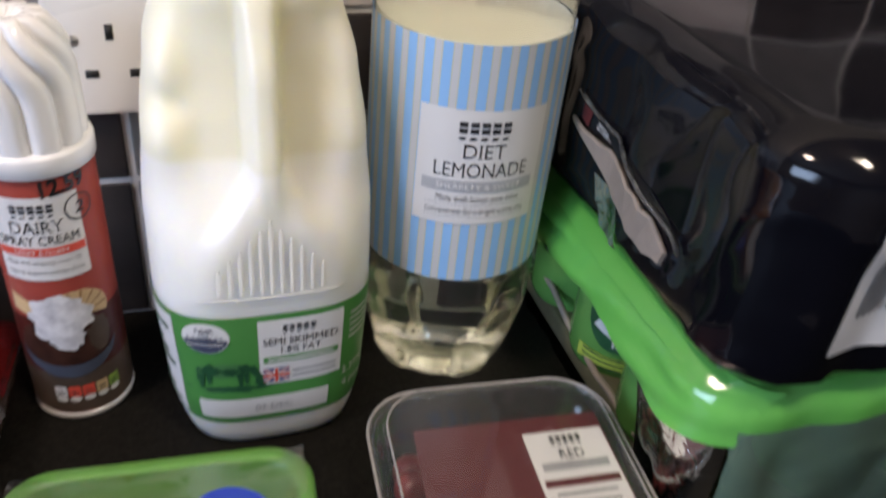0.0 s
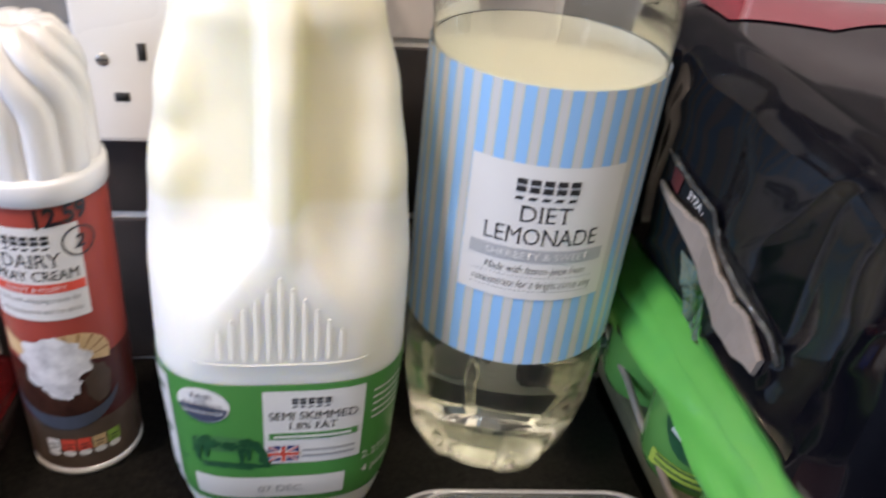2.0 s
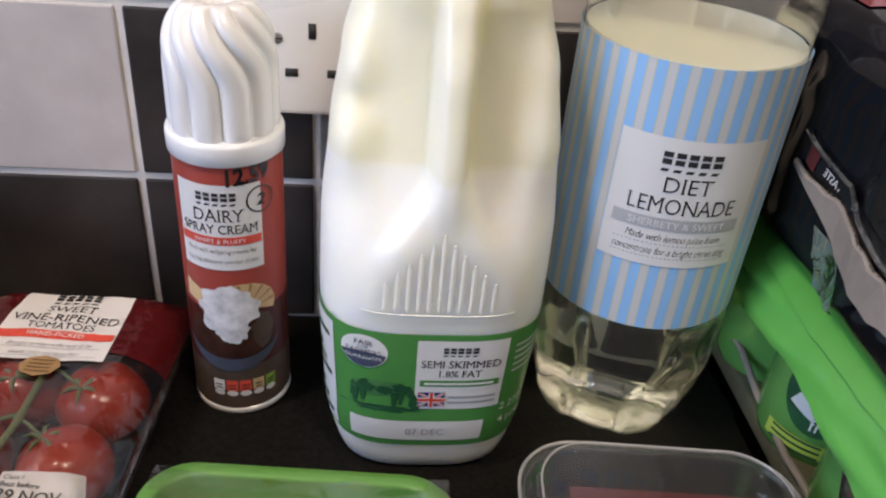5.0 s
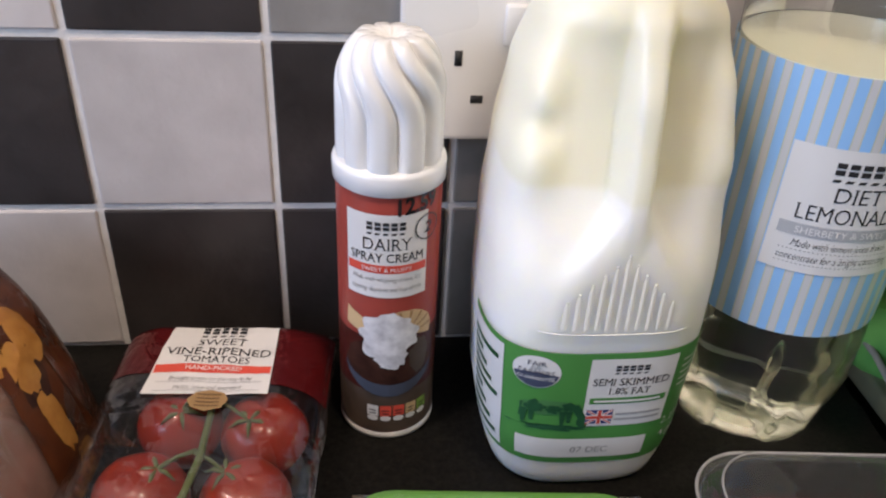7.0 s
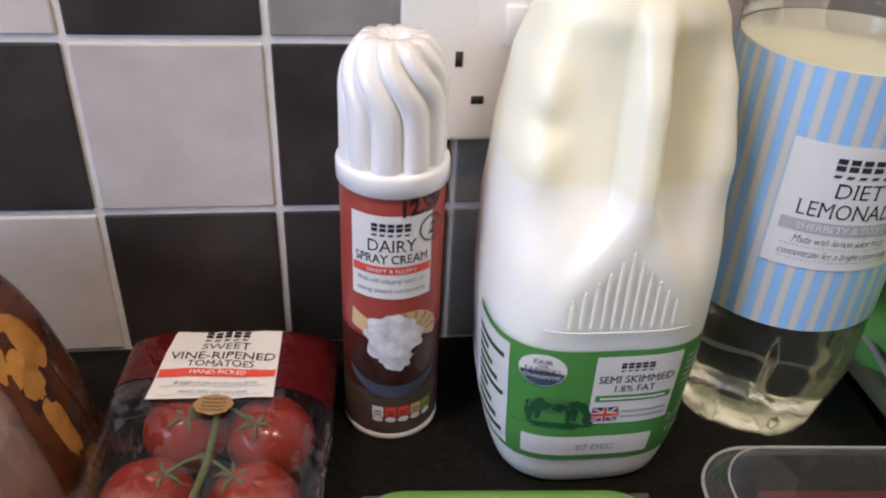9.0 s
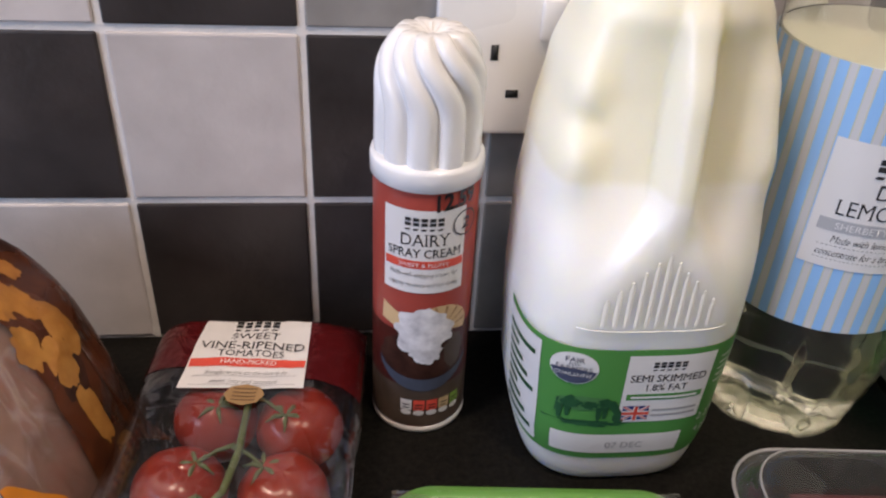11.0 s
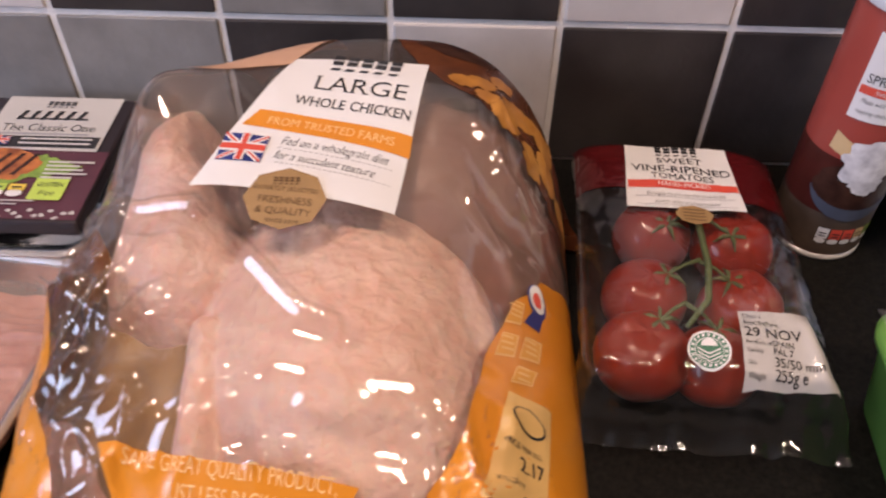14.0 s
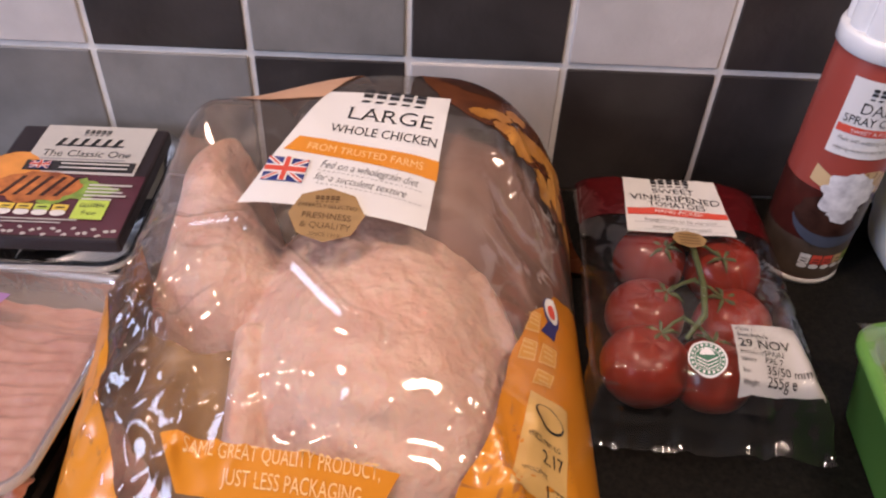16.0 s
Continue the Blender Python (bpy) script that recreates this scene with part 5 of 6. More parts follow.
    s.mark(-0.2350, -0.1640, 0.012, "gold_dark", 5.6)
    for w, v, z in (("EXPERTLY SELECTED", -0.1690, 0.0032), ("FRESHNESS", -0.1755, 0.0050), ("& QUALITY", -0.1810, 0.0050), ("SINCE 1919", -0.1855, 0.0030)):
        s.words(w, -0.2350, v, z, "gold_dark", 5.6, turn=-4, squeeze=0.95)
    s.parent = t
    s = Sheet(t, where, 0.0004)
    # small printed panels on the orange side
    s.parent = s.blob("round_logo", -0.1225, -0.186, 0.0048, 0.0082, "flag_blue", 2.4, n=24)
    s.blob("round_logo_mid", -0.1225, -0.185, 0.0039, 0.0066, "paper", 3.2, n=20)
    s.blob("round_logo_mid", -0.1225, -0.186, 0.0022, 0.0034, "red_ink", 4.0, n=12)
    s.parent = t
    s.quad("logo_foot", (-0.130, -0.204), (-0.122, -0.202), (-0.119, -0.190), (-0.1245, -0.192), "flag_blue", 2.2, n=(4, 4))
    for q in (((-0.1395, -0.2110), (-0.1315, -0.2070), (-0.1290, -0.1930), (-0.1335, -0.1950)), ((-0.1330, -0.2240), (-0.1230, -0.2190), (-0.1210, -0.2070), (-0.1295, -0.2110)), ((-0.1440, -0.2290), (-0.1350, -0.2250), (-0.1325, -0.2130), (-0.1400, -0.2160)), ((-0.1370, -0.2375), (-0.1270, -0.2330), (-0.1240, -0.2240), (-0.1340, -0.2285))):
        s.quad("printed_box", *q, "pale_orange", 2.4, n=(4, 4))
        mid = (sum(c[0] for c in q) / 4, sum(c[1] for c in q) / 4)
        s.quad("box_field", *[(mid[0] + (c[0] - mid[0]) * 0.86, mid[1] + (c[1] - mid[1]) * 0.86) for c in q], "orange_light", 3.0, n=(4, 4))
        for k in range(3):
            v = mid[1] + 0.0028 - 0.0028 * k
            s.quad("print_line", (mid[0] - 0.0030, v - 0.001), (mid[0] + 0.0026, v + 0.001), (mid[0] + 0.0026, v + 0.0020), (mid[0] - 0.0030, v), "pale_orange", 3.8, n=(2, 1))
    s.quad("pale_box", (-0.150, -0.290), (-0.122, -0.284), (-0.118, -0.238), (-0.138, -0.242), "tan_label", 2.5, n=(12, 14))
    s.blob("oval_stamp", -0.129, -0.2515, 0.0075, 0.0055, "ink", 3.4, n=24)
    s.blob("oval_stamp_mid", -0.129, -0.2515, 0.0066, 0.0046, "tan_label", 4.2, n=24)
    s.words("PRICE PER KG", -0.132, -0.2640, 0.0032, "ink", 3.6, turn=4, width=0.016)
    s.words("2.17", -0.128, -0.2705, 0.0062, "ink", 3.6, turn=4, bold=0.01)
    s.words("WEIGHT", -0.137, -0.2775, 0.0032, "ink", 3.6, turn=4)
    s.words("1.732", -0.126, -0.2845, 0.0062, "ink", 3.6, turn=4, bold=0.01)
    s.parent = s.quad("barcode_panel", (-0.155, -0.330), (-0.118, -0.326), (-0.120, -0.292), (-0.152, -0.296), "paper", 2.6, n=(10, 8))
    for k in range(14):
        u = -0.140 + 0.0016 * k
        s.quad("barcode_bar", (u, -0.328), (u + 0.0008 - 0.0004 * (k % 2), -0.328), (u + 0.0008 - 0.0004 * (k % 2), -0.300), (u, -0.300), "ink", 3.6, n=(1, 8))


chicken_pack()


# ---- burger pack ----
def burger_pack():
    t = thing("burger_pack", -0.4095, -0.076, 0, 0, "dark burger tray in a printed card sleeve", "burger pack")
    hx, hy = 0.0500, 0.0590
    part("tray", loft([rrect(hx - 0.008, hy - 0.008, 0.012, 0.001), rrect(hx - 0.001, hy - 0.001, 0.014, 0.040), rrect(hx + 0.004, hy + 0.010, 0.016, 0.043), rrect(hx + 0.004, hy + 0.010, 0.016, 0.0415)], True, False), "frost", t, "frosted plastic tray")
    part("sleeve", box(-hx + 0.002, -hy + 0.004, 0.0435, hx - 0.002, hy - 0.002, 0.0540, 0.002), "black_card", t, "black and plum printed card sleeve", smooth=False)
    s = Sheet(t, lambda u, v, off: (u, v, 0.0540 + off), 0.0004)
    s.rect("plum_print", -0.047, -0.0535, 0.047, 0.0040, "plum", 1)
    s.parent = s.quad("silver_panel", (-0.0320, 0.0045), (0.0395, 0.0035), (0.0400, 0.0565), (-0.0310, 0.0565), "silver", 2)
    s.mark(0.004, 0.0475, 0.018, "ink", 3)
    for k, (h, d) in enumerate(((0.009, 0.0),) * 6):
        u = -0.019 + 0.0072 * k
        s.quad("script_mark", (u, 0.0325 + d), (u + 0.0030, 0.0325 + d), (u + 0.0030 + h * 0.3, 0.0325 + d + h), (u + h * 0.3, 0.0325 + d + h), "ink", 3, n=(1, 2))
        s.quad("script_join", (u + 0.001, 0.0328), (u + 0.0072, 0.0328), (u + 0.0078, 0.0342), (u + 0.0016, 0.0342), "ink", 3.2, n=(1, 1))
    s.words("The Classic One", 0.004, 0.0215, 0.0100, "ink", 3, width=0.056)
    s.bars(-0.024, 0.0195, 0.054, 0.0016, "grey_ink", 1, 0.004, 3)
    s.rect("dark_strip", -0.030, 0.0060, 0.038, 0.0165, "ink", 3)
    s.flag(-0.0265, 0.0075, 0.0125, 0.0078, 3.8)
    s.bars(-0.008, 0.0145, 0.042, 0.0016, "silver", 2, 0.0042, 3.8)
    s.parent = t
    s.blob("bun_picture", -0.036, 0.003, 0.018, 0.022, "bun", 2.6, rough=0.1)
    s.blob("lettuce_picture", 0.004, -0.012, 0.028, 0.012, "lettuce", 2.2, rough=0.5, n=44)
    s.blob("patty_picture", -0.014, -0.010, 0.026, 0.015, "burger", 2.8, rough=0.2, n=36)
    for k in range(5):
        s.quad("grill_mark", (-0.034 + 0.008 * k, -0.019), (-0.031 + 0.008 * k, -0.019), (-0.023 + 0.008 * k, 0.000), (-0.026 + 0.008 * k, 0.000), "chocolate", 3.2, n=(2, 4))
    s.bars(0.016, -0.006, 0.026, 0.0016, "silver", 5, 0.0034, 3, 0.4)
    for k in range(5):
        u = -0.040 + 0.0105 * k
        s.rect("nutrition_box", u, -0.0320, u + 0.0092, -0.0265, ("paper", "yellow", "yellow", "lime", "yellow")[k], 3)
        s.blob("nutrition_foot", u + 0.0046, -0.0340, 0.0046, 0.0030, "paper", 3, n=14, rings=2)
        s.rect("print_line", u + 0.002, -0.0300, u + 0.0075, -0.0288, "ink", 3.8, n=(1, 1))
    s.parent = s.rect("lime_box", 0.0150, -0.0390, 0.0335, -0.0215, "lime", 3)
    s.words("GLUTEN", 0.0243, -0.0285, 0.0052, "ink", 3.8, width=0.0145)
    s.words("free", 0.0243, -0.0355, 0.0062, "ink", 3.8, shear=0.25, squeeze=0.9)
    s.parent = t
    s.bars(-0.040, -0.0395, 0.060, 0.0010, "silver", 2, 0.0028, 3, 0.2)
    for k in range(24):
        s.blob("crumb_print", -0.044 + 0.0038 * k, -0.0500 + 0.003 * math.sin(k * 2.3), 0.0016, 0.0013, "silver", 2.4, rough=0.6, seed=k, n=8, rings=1)


burger_pack()


# ---- tray of pink meat ----
def meat_tray():
    t = thing("meat_tray", -0.4150, -0.2080, 0, -7, "clear plastic tray of pink minced meat with a film lid", "meat tray")
    hx, hy = 0.0620, 0.0720
    part("tray", loft([rrect(hx - 0.012, hy - 0.012, 0.016, 0.001), rrect(hx - 0.006, hy - 0.006, 0.02, 0.034), rrect(hx - 0.004, hy - 0.004, 0.02, 0.0395), rrect(hx, hy, 0.022, 0.0405), rrect(hx + 0.001, hy + 0.001, 0.022, 0.038)], True, False), "frost", t, "frosted plastic tray")
    bm = bmesh.new()
    rows = []
    for j in range(91):
        row = []
        for i in range(71):
            u, v = (-1 + 2 * i / 70) * (hx - 0.009), (-1 + 2 * j / 90) * (hy - 0.010)
            e = max(abs(u) / (hx - 0.008), abs(v) / (hy - 0.009))
            z = 0.0305 - 0.012 * smooth(0.9, 1.0, e) - (0.010 * smooth(0.030, 0.045, v))
            z += 0.0006 * math.sin(v * 900 + 5 * noise.noise(Vector((u * 30, v * 20, 0)))) + 0.0030 * noise.noise(Vector((u * 60, v * 140, 2)))
            row.append(bm.verts.new((u, v, z)))
        rows.append(row)
    for r0, r1 in zip(rows, rows[1:]):
        for i in range(70):
            bm.faces.new((r0[i], r0[i + 1], r1[i + 1], r1[i]))
    part("minced_meat", bm, "meat", t, "pale pink minced meat")
    s = Sheet(t, lambda u, v, off: (u, v, 0.0412 + 0.0006 * noise.noise(Vector((u * 40, v * 40, 0))) + off), 0.0005)
    s.rect("film_lid", -hx + 0.002, -hy + 0.002, hx - 0.002, hy - 0.002, "hazy_lid", 0, n=(30, 30))
    s.quad("lilac_label", (-0.060, 0.010), (-0.012, 0.012), (-0.002, 0.044), (-0.060, 0.046), "lilac", 1, n=(6, 6))
    s.rect("lime_label", -0.060, 0.000, -0.018, 0.009, "lime", 1)


meat_tray()


# ---- mushrooms ----
def mushroom_punnet():
    t = thing("mushroom_punnet", 0.1035, -0.2365, 0, -4.2, "green plastic punnet of brown mushrooms under clear film", "mushroom punnet")
    hx, hy, H = 0.0690, 0.0600, 0.0555
    ro = [rrect(hx - 0.013, hy - 0.013, 0.016, 0.0), rrect(hx - 0.011, hy - 0.011, 0.018, 0.003), rrect(hx - 0.004, hy - 0.004, 0.020, H - 0.008), rrect(hx - 0.001, hy - 0.001, 0.021, H - 0.007), rrect(hx, hy, 0.022, H - 0.003), rrect(hx - 0.0015, hy - 0.0015, 0.022, H), rrect(hx - 0.007, hy - 0.007, 0.019, H), rrect(hx - 0.0085, hy - 0.0085, 0.018, H - 0.0015), rrect(hx - 0.014, hy - 0.014, 0.016, 0.006), rrect(hx - 0.016, hy - 0.016, 0.014, 0.003)]
    part("tray", loft(ro), "punnet", t, "bright green plastic tray")
    caps = ((-0.0285, 0.0270, 0.0230, 0.030), (-0.0440 + 0.003, -0.0020, 0.0200, 0.028), (-0.0075, -0.0005, 0.0185, 0.029), (0.0205, 0.0270, 0.0220, 0.026), (0.0350, -0.0035, 0.0180, 0.024), (-0.030, -0.034, 0.020, 0.026), (0.010, -0.034, 0.020, 0.027), (0.046, -0.032, 0.015, 0.026))
    for k, (u, v, r, z) in enumerate(caps):
        part("mushroom_cap", lump(r, r * 0.95, r * 0.78, u, v, z, 28, 0.07, seed=k * 2.7, fn=lambda c: -0.10 * smooth(0.2, -0.6, c.z)), "mushroom", t, "brown mushroom cap")
        part("mushroom_stem", lump(r * 0.42, r * 0.42, 0.012, u + 0.4 * r, v - 0.6 * r, z - 0.010, 14, 0.1, seed=k), "mush_stem", t)

    def where(u, v, off):
        return (u, v, H - 0.0002 + 0.0009 * noise.noise(Vector((u * 45, v * 70, 3))) + 0.0022 * smooth(0.026, 0.055, abs(v)) * noise.noise(Vector((u * 40, v * 120, 5))) + off)
    s = Sheet(t, where, 0.0004)
    s.rect("film_lid", -hx + 0.004, -hy + 0.004, hx - 0.004, hy - 0.004, "lid_film", 0.3, "clear plastic film", n=(50, 40))
    s.parent = s.blob("blue_sticker", 0.0295, 0.0185, 0.0195, 0.0185, "blue", 1.5, "round blue sticker with white words", n=40)
    s.words("High in", 0.0290, 0.0215, 0.0088, "paper", 2.5, bold=0.015, turn=-5, width=0.0235)
    s.words("Vitamin D", 0.0300, 0.0120, 0.0088, "paper", 2.5, bold=0.015, turn=-5, width=0.0325)
    s.parent = t
    s.quad("card_band", (-0.050, -0.060), (0.050, -0.060), (0.050, -0.0140), (-0.050, -0.0140), "card", 1.2, "brown card band", n=(16, 8))
    s.quad("white_panel", (-0.020, -0.060), (0.046, -0.060), (0.046, -0.0180), (-0.020, -0.0180), "paper", 2.0, n=(12, 6))


mushroom_punnet()


# ---- grapes ----
def grape_tray():
    t = thing("grape_punnet", 0.2730, -0.2220, 0, -4.5, "clear plastic fruit punnet with a wine-red card inside the lid", "fruit punnet")
    hx, hy, H = 0.0680, 0.0720, 0.0500
    part("base", loft([rrect(hx - 0.012, hy - 0.012, 0.022, 0.0), rrect(hx - 0.010, hy - 0.010, 0.024, 0.003), rrect(hx - 0.004, hy - 0.004, 0.028, 0.036), rrect(hx, hy, 0.030, 0.038), rrect(hx, hy, 0.030, 0.0365)], True, False), "tray", t, "clear plastic base")
    part("lid", loft([rrect(hx, hy, 0.030, 0.0385), rrect(hx, hy, 0.030, 0.0400), rrect(hx - 0.005, hy - 0.005, 0.028, 0.0408), rrect(hx - 0.007, hy - 0.007, 0.027, H - 0.002), rrect(hx - 0.009, hy - 0.009, 0.026, H), rrect(hx - 0.013, hy - 0.013, 0.024, H - 0.0012), rrect(hx - 0.030, hy - 0.030, 0.012, H - 0.0014)], False, True), "tray", t, "clear domed plastic lid")
    # rims of the clear lid, given pale haze to paint their edge highlights
    rim = rrect(hx + 0.0004, hy + 0.0004, 0.030, 0.0398, 10)
    part("highlit_rim_bead", tube(rim + rim[:1], 0.0010, 8), "frost", t)
    rim2 = rrect(hx - 0.0085, hy - 0.0085, 0.026, H - 0.0002, 10)
    part("highlit_rim_bead", tube(rim2 + rim2[:1], 0.0007, 8), "frost", t)
    rnd = random.Random(3)
    k = 0
    for j in range(6):
        for i in range(6):
            u, v = -0.045 + 0.018 * i + rnd.uniform(-0.003, 0.003), -0.048 + 0.018 * j + rnd.uniform(-0.003, 0.003)
            if abs(u) < 0.052 and abs(v) < 0.052:
                k += 1
                part("grape", lump(0.0105, 0.0098, 0.0095, u, v, 0.0118 + 0.006 * rnd.random(), 18, 0.05, seed=k), "grape", t, "dark red grape")
    s = Sheet(t, lambda u, v, off: (u, v, H - 0.0046 + off), 0.0005)
    s.quad("wine_card", (-0.050, -0.060), (0.055, -0.060), (0.055, 0.0390), (-0.046, 0.0390), "wine", 1, "wine-red printed card")
    s.parent = s.quad("white_label", (0.0100, -0.0260), (0.0540, -0.0260), (0.0540, 0.0280), (0.0100, 0.0280), "paper", 2, "white printed label")
    s.mark(0.032, 0.0205, 0.018, "ink", 3)
    s.words("RED", 0.032, 0.0095, 0.0085, "ink", 3, squeeze=0.9)
    s.bars(0.014, 0.0075, 0.036, 0.0052, "grey_ink", 1, 0.01, 3)
    s.rect("wine_strip", 0.012, -0.0075, 0.052, -0.0030, "wine", 3)
    s.bars(0.016, -0.0110, 0.032, 0.0020, "grey_ink", 2, 0.0055, 3)


grape_tray()


# ---- the two can multipacks ----
PX, PY, PW, PD = 0.346, -0.262, 0.40, 0.252


def pack_side(y, z, z0, z1, seed, bulge):
    """How far the wrap stands out from the flat side."""
    c = abs(math.sin((y - PY) / 0.066 * math.pi))
    q = (z - z0) / (z1 - z0)
    w = bulge * c * math.sin(math.pi * max(0, min(1, q))) ** 0.6
    w += 0.0042 * noise.noise(Vector((y * 11, z * 15, seed))) + 0.0022 * (1 - min(1.0, 2.0 * abs(noise.noise(Vector((y * 30 + z * 26, z * 14, seed + 4)))))) ** 3
    return w


def wrap_shell(z0, z1, seed, round_top, bulge, x0, y0, lean=0.0):
    """A lumpy shrink-wrapped block, open to nothing: rings from the floor up and over the top."""
    rings = []
    per = 26
    H = z1 - z0
    levels = [(0.010, 0.0), (0.003, 0.004)] + [(0.0, 0.01 + (H - 0.03) * k / 22) for k in range(23)]
    for k in range(1, 9):
        a = radians(90 * k / 8)
        levels.append((round_top * (1 - math.cos(a)), H - 0.02 + 0.02 * math.sin(a)))
    for inset in (0.03, 0.06, 0.10):
        levels.append((round_top + inset * 0.8, H))
    for inset, dz in levels:
        z = z0 + dz
        hx, hy = PW / 2 - inset, PD / 2 - inset
        r = 0.03 if inset < 0.03 else 0.012
        ring = []
        base = []
        for cx, cy, a0 in ((1, 1, 0), (-1, 1, 90), (-1, -1, 180), (1, -1, 270)):
            for q in range(5):
                a = radians(a0 + 22.5 * q)
                base.append((cx * (hx - r) + r * math.cos(a), cy * (hy - r) + r * math.sin(a)))
        m = len(base)
        for i in range(m):
            p, n = base[i], base[(i + 1) % m]
            d = math.hypot(n[0] - p[0], n[1] - p[1])
            cnt = 44 if i % 5 == 4 else 2
            for q in range(cnt):
                ring.append((p[0] + (n[0] - p[0]) * q / cnt, p[1] + (n[1] - p[1]) * q / cnt))
        out = []
        for x, y in ring:
            wx, wy = x0 + PW / 2 + x, y0 + PD / 2 + y
            nv = Vector((x / hx if abs(x) / hx > abs(y) / hy else 0, y / hy if abs(y) / hy >= abs(x) / hx else 0, 0))
            side = 1 - smooth(H - 0.012, H, dz)
            w = pack_side(wy if nv.x else wx, z, z0, z1, seed, bulge) * side
            top = (1 - side) * (0.0020 * noise.noise(Vector((wx * 14, wy * 14, seed))))
            out.append((wx + nv.x * w + lean * dz, wy + nv.y * w, z + top))
        rings.append(out)
    return loft(rings)


def green_pack():
    t = thing("green_can_multipack", 0, 0, 0, 0, "green shrink-wrapped multipack of drink cans", "can multipack")
    bm = wrap_shell(0.0, 0.121, 7.0, 0.016, 0.004, PX + 0.004, PY + 0.004, -0.06)

    gone = [f for f in bm.faces if f.calc_center_median().x < PX + 0.014 and f.calc_center_median().z < 0.112]
    bmesh.ops.delete(bm, geom=gone, context="FACES")
    sheer = bm.copy()
    bmesh.ops.delete(bm, geom=[f for f in bm.faces if f.calc_center_median().z < 0.096], context="FACES")
    bmesh.ops.delete(sheer, geom=[f for f in sheer.faces if f.calc_center_median().z >= 0.096], context="FACES")
    part("wrap", bm, "green_film", t, "shiny green shrink film with a torn end")
    part("sheer_wrap", sheer, "sheer_with_sheen", t, "sheer green film round the cans, pale sheen in its colour")

    def low(y):
        return spline([(-0.266, 0.090), (-0.250, 0.086), (-0.225, 0.084), (-0.20, 0.086), (-0.16, 0.092), (-0.12, 0.092), (-0.07, 0.080), (-0.03, 0.068)], y)
    rows = []
    bm = bmesh.new()
    for k in range(71):
        y = -0.2572 + 0.2267 * k / 70
        z0 = low(y) + 0.0015 * noise.noise(Vector((y * 90, 0, 1)))
        row = []
        for q in range(13):
            z = z0 + (0.119 - z0) * q / 12
            w = 0.0030 * noise.noise(Vector((y * 30, z * 60, 7))) + 0.0020 * math.sin(z * 420 + y * 60) * (0.4 + noise.noise(Vector((y * 20, z * 20, 2))))
            row.append(bm.verts.new((PX - 0.005 + 0.030 - math.sqrt(max(0.0, 0.0009 - min(0.0, y + 0.228) ** 2)) + 0.014 * smooth(0.104, 0.121, z) - 0.004 * smooth(0.02, 0.0, z - z0) - w, y + 0.0, z)))
        rows.append(row)
    for r0, r1 in zip(rows, rows[1:]):
        for q in range(12):
            bm.faces.new((r0[q], r1[q], r1[q + 1], r0[q + 1]))
    part("stretched_film", bm, "green_film", t, "stretched strip of green film")

    bm = bmesh.new()
    rows = []
    for k in range(31):
        y = -0.2568 + 0.074 * k / 30
        z1 = low(y) + 0.004
        z0 = 0.002 + 0.085 * smooth(-0.225, -0.183, y)
        rows.append([bm.verts.new((PX + 0.002 - 0.006 * (q / 8) + 0.030 - math.sqrt(max(0.0, 0.0009 - min(0.0, y + 0.228) ** 2)) + 0.003 * noise.noise(Vector((y * 40, z0 + q * 0.3, 3))), y, z0 + (max(z1, z0 + 0.004) - z0) * q / 8)) for q in range(9)])
    for r0, r1 in zip(rows, rows[1:]):
        for q in range(8):
            bm.faces.new((r0[q], r1[q], r1[q + 1], r0[q + 1]))
    part("sheer_film", bm, "green_clear", t, "sheer yellow-green film over the can ends")
    part("card_tray", box(PX + 0.018, PY + 0.014, 0.0006, PX + PW - 0.02, PY + PD - 0.012, 0.016, 0.003), "card_dark", t, "grey card tray")
    edge = [(PX + 0.0165, PY + 0.05 + 0.0145 * k, 0.022 + 0.016 * smooth(0.4, 1.0, k / 13) + 0.001 * math.sin(k * 2.1)) for k in range(14)]
    part("tray_edge", tube(edge, 0.0022, 8), "torn_card", t, "torn corrugated card edge")
    # cans that show at the open end
    for cx, cy in [(PX + 0.046, -0.112 - 0.066 * (k - 1)) for k in range(3)] + [(PX + 0.112 + 0.066 * k, -0.224) for k in range(4)]:
        can = part("can", lathe([(0.024, 0.004), (0.031, 0.012), (0.033, 0.018), (0.033, 0.094), (0.029, 0.108), (0.027, 0.112), (0.0255, 0.113)], 48), "can_green", t, "lime green drink can")
        can.matrix_basis = pose(cx, cy, 0.003)
    s = Sheet(t, round_can(0.0333, PX + 0.046, -0.112, -46), 0.0003)
    s.blob("dark_green_disc", 0.004, 0.062, 0.0210, 0.0260, "dark_green", 1, n=32)
    s.quad("white_slant", (-0.012, 0.052), (0.002, 0.046), (0.010, 0.066), (-0.002, 0.072), "paper", 2)
    s.quad("white_bar", (-0.010, 0.080), (0.012, 0.080), (0.012, 0.086), (-0.010, 0.086), "paper", 2)
    s.blob("red_dot", 0.016, 0.058, 0.005, 0.006, "red_ink", 2)
    s.words("free", 0.010, 0.040, 0.0120, "paper", 2, squeeze=0.9)
    s.rect("print_band", -0.020, 0.022, 0.028, 0.032, "lime", 1)
    for k in range(3):
        s.rect("print_line", -0.016, 0.030 - 0.004 * k, 0.012, 0.0315 - 0.004 * k, "dark_green", 2)
    return t


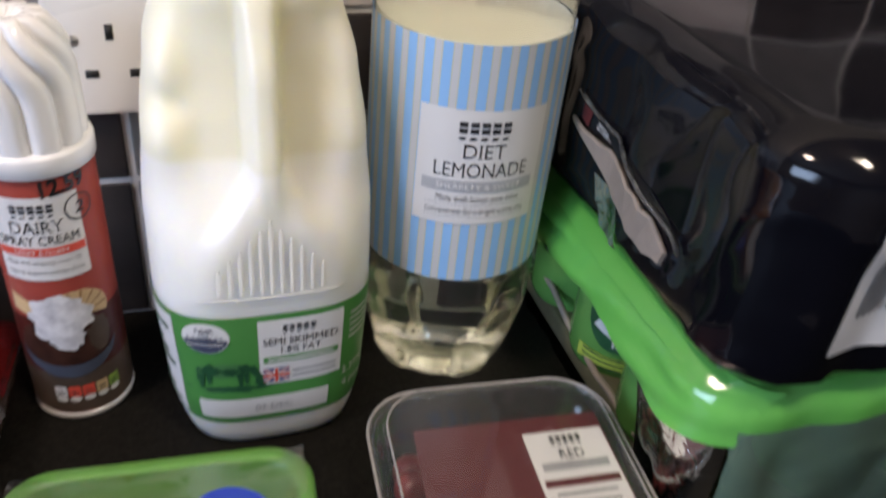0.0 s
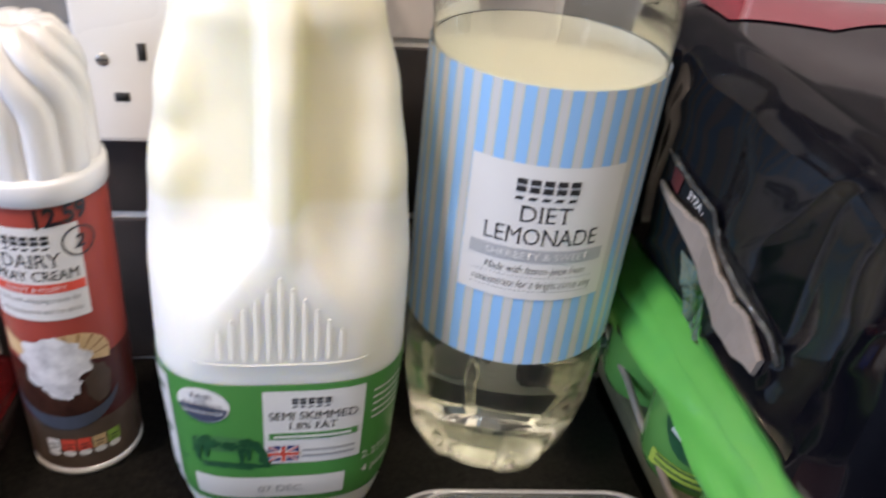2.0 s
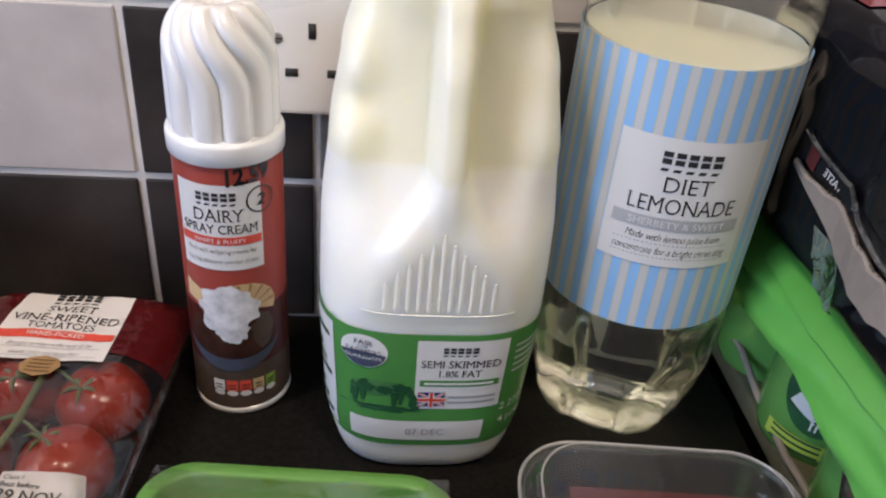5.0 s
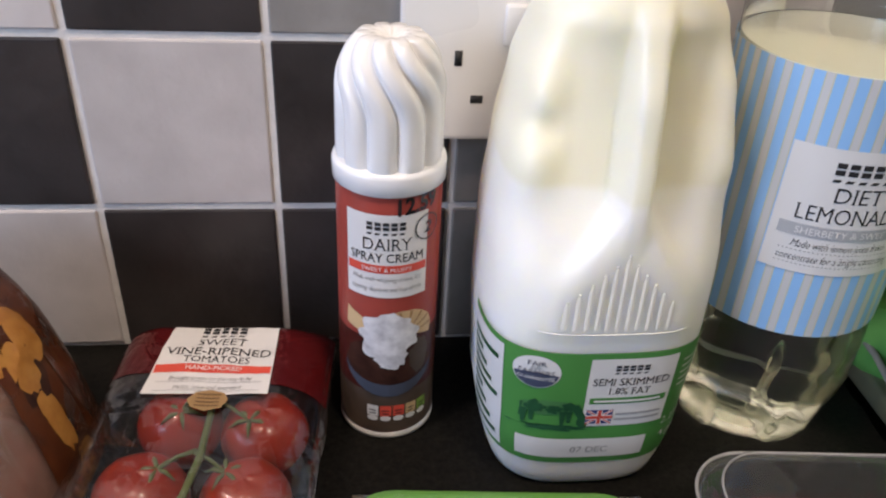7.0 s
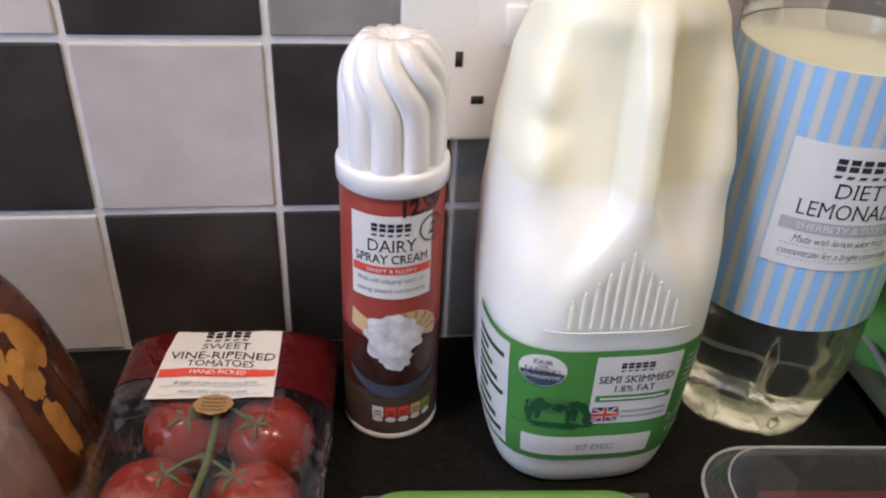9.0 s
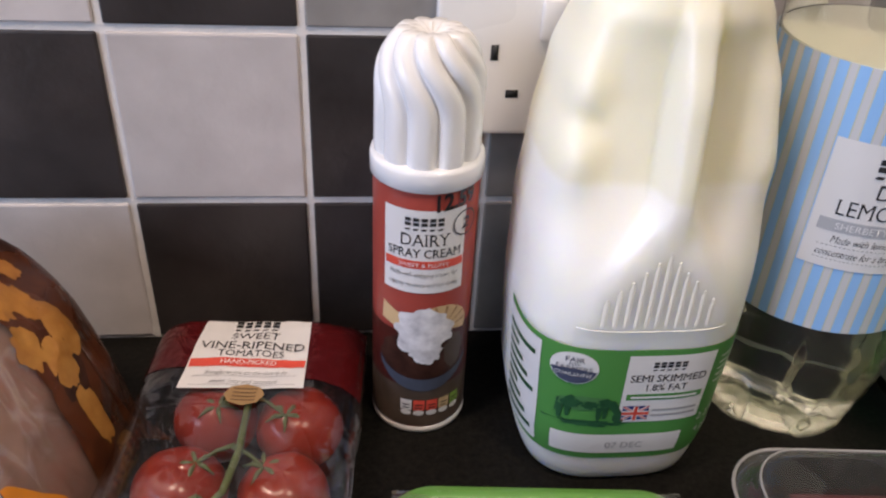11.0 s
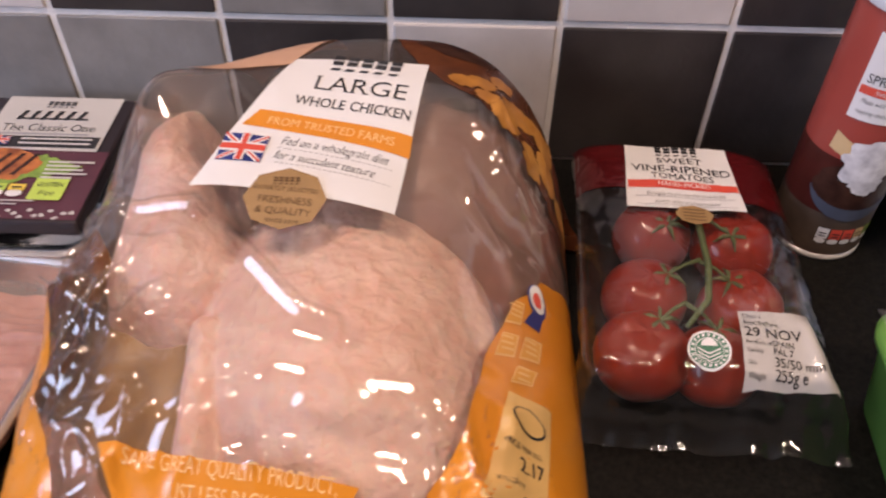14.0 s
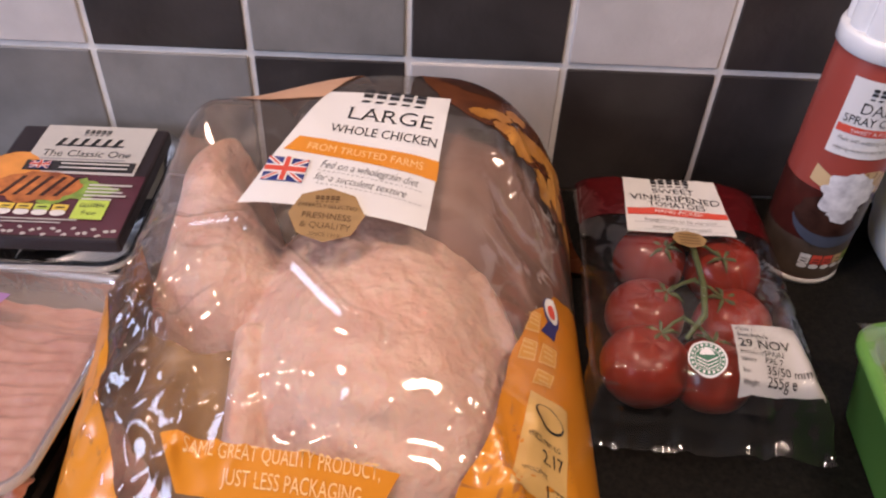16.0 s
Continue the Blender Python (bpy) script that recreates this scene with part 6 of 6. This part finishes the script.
def black_pack():
    t = thing("black_can_multipack", 0, 0, 0, 0, "black shrink-wrapped multipack of drink cans with a torn side", "can multipack")
    part("wrap", wrap_shell(0.122, 0.243, 3.0, 0.016, 0.005, PX, PY), "black_film", t, "glossy black shrink film")

    def top(u, v, off):
        return (u, v, 0.2432 + 0.0020 * noise.noise(Vector((u * 14, v * 14, 3.0))) + off)
    s = Sheet(t, top, 0.0004)
    bm = bmesh.new()
    rows = []
    for i in range(81):
        u = PX + 0.017 + (PW - 0.05) * i / 80
        near = -0.072 + 0.010 * abs(math.sin((u - PX) / 0.066 * math.pi)) + 0.004 * noise.noise(Vector((u * 30, 0, 4)))
        rows.append([bm.verts.new(top(u, near + (-0.024 - near) * j / 4, 0.0006)) for j in range(5)])
    for r0, r1 in zip(rows, rows[1:]):
        for j in range(4):
            bm.faces.new((r0[j], r1[j], r1[j + 1], r0[j + 1]))
    part("crimson_band", bm, "pink_print", t, "crimson printed band along the film")

    def side(u, v, off):
        """u runs along the left side towards the wall, v upwards."""
        return (PX - pack_side(u, v, 0.122, 0.243, 3.0, 0.005) - off, u, v)
    q = Sheet(t, side, 0.0004)
    # the tear: a dark gap, the can behind and the card edge
    q.quad("torn_gap", (-0.197, 0.160), (-0.172, 0.176), (-0.085, 0.190), (-0.092, 0.178), "black_can", 1.5, "dark torn gap", n=(16, 6))
    q.quad("can_stripe", (-0.104, 0.176), (-0.096, 0.178), (-0.096, 0.188), (-0.106, 0.187), "wine", 2.5)
    q.words("MIUM TASTE", -0.124, 0.176, 0.0058, "paper", 2.6, turn=12, width=0.026)
    rings = []
    for k in range(15):
        p = k / 14
        w = 0.0022 + 0.0088 * smooth(0.0, 0.6, p) - 0.0070 * smooth(0.84, 1.0, p)
        u, v = -0.090 - 0.100 * p, 0.1745 - 0.025 * p
        tear = 0.0006 * math.sin(k * 2.7)
        rings.append([side(u, v - w, 0.0006), side(u, v - w + 0.0012, 0.0030), side(u, v + w - 0.0012 + tear, 0.0034), side(u, v + w + tear, 0.0022), side(u, v + w - 0.0010, 0.0004)])
    part("card_edge", loft(rings), "torn_card", t, "grey-tan torn card edge", smooth=False)
    for k in range(34):
        p = (k + 1) / 35
        w = 0.0022 + 0.0088 * smooth(0.0, 0.6, p) - 0.0070 * smooth(0.84, 1.0, p)
        u, v = -0.090 - 0.100 * p, 0.1745 - 0.025 * p + w
        q.rect("card_flute", u - 0.0006, v - 0.0004, u + 0.0006, v + 0.0010, "card_dark", 6, n=(1, 1))
    part("torn_film_edge", tube([side(-0.090 - 0.010 * k, 0.191 - 0.0016 * k - 0.00012 * k * k, 0.002) for k in range(12)], 0.0013, 6), "clear_film2", t, "curled clear film edge")
    q.quad("clear_film_scrap", (-0.152, 0.128), (-0.128, 0.128), (-0.118, 0.156), (-0.140, 0.152), "clear_film2", 4, "scrap of clear film", n=(8, 8))

    def front(u, v, off):
        return (u, PY - pack_side(u, v, 0.122, 0.243, 3.0, 0.005) - off, v)
    f = Sheet(t, front, 0.0006)
    f.parent = f.quad("white_label", (PX + 0.030, 0.150), (PX + 0.110, 0.150), (PX + 0.110, 0.222), (PX + 0.028, 0.222), "paper", 1.5, "white label with a printed code", n=(16, 10))
    for k in range(18):
        u = PX + 0.036 + 0.0036 * k
        f.quad("code_bar", (u, 0.170), (u + 0.0016, 0.170), (u + 0.0016, 0.200), (u, 0.200), "ink", 2.5, n=(1, 4))


green_pack()
black_pack()

# ---- wall tiles ----
TONE = {(-5, 2): "l", (-4, 2): "d", (-3, 2): "m", (-2, 2): "l", (-1, 2): "d", (0, 2): "m", (1, 2): "l", (2, 2): "l", (3, 2): "m", (4, 2): "l", (5, 2): "d",
        (-6, 1): "d", (-5, 1): "l", (-4, 1): "d", (-3, 1): "m", (-2, 1): "d", (-1, 1): "l", (0, 1): "d", (1, 1): "m", (2, 1): "d", (3, 1): "l", (4, 1): "d", (5, 1): "m",
        (-6, 0): "l", (-5, 0): "m", (-4, 0): "m", (-3, 0): "d", (-2, 0): "l", (-1, 0): "d", (0, 0): "d", (1, 0): "m", (2, 0): "m", (3, 0): "d", (4, 0): "l"}
NAMES = {"l": "tile_light", "m": "tile_mid", "d": "tile_dark"}
grout = solid("tile_wall", box(-1.02, 0.0016, 0.0, 1.02, 0.009, 0.5105), "grout", "wall of square grey, black and pale tiles with white grout", "tiled wall", kind="structure")
tile_mesh = {}
rnd = random.Random(11)
for tone in "lmd":
    me = bpy.data.meshes.new("tile")
    b = box(-0.0489, -0.004, -0.0489, 0.0489, 0.004, 0.0489, 0.0012, 2)
    b.to_mesh(me)
    b.free()
    me.materials.append(M[NAMES[tone]])
    tile_mesh[tone] = me
for j in range(5):
    for i in range(-10, 10):
        tone = TONE.get((i, j)) or "lmdmd"[(i * 3 + j * 2 + (i * j) % 3) % 5]
        ob = new("tile", tile_mesh[tone])
        ob.matrix_basis = pose(0.051 + 0.102 * i, 0.004 + rnd.uniform(-0.0003, 0.0003), 0.0515 + 0.102 * j, rnd.uniform(-0.25, 0.25), rnd.choice((0, 90, 180, 270)), rnd.uniform(-0.25, 0.25))
        ob.parent = grout
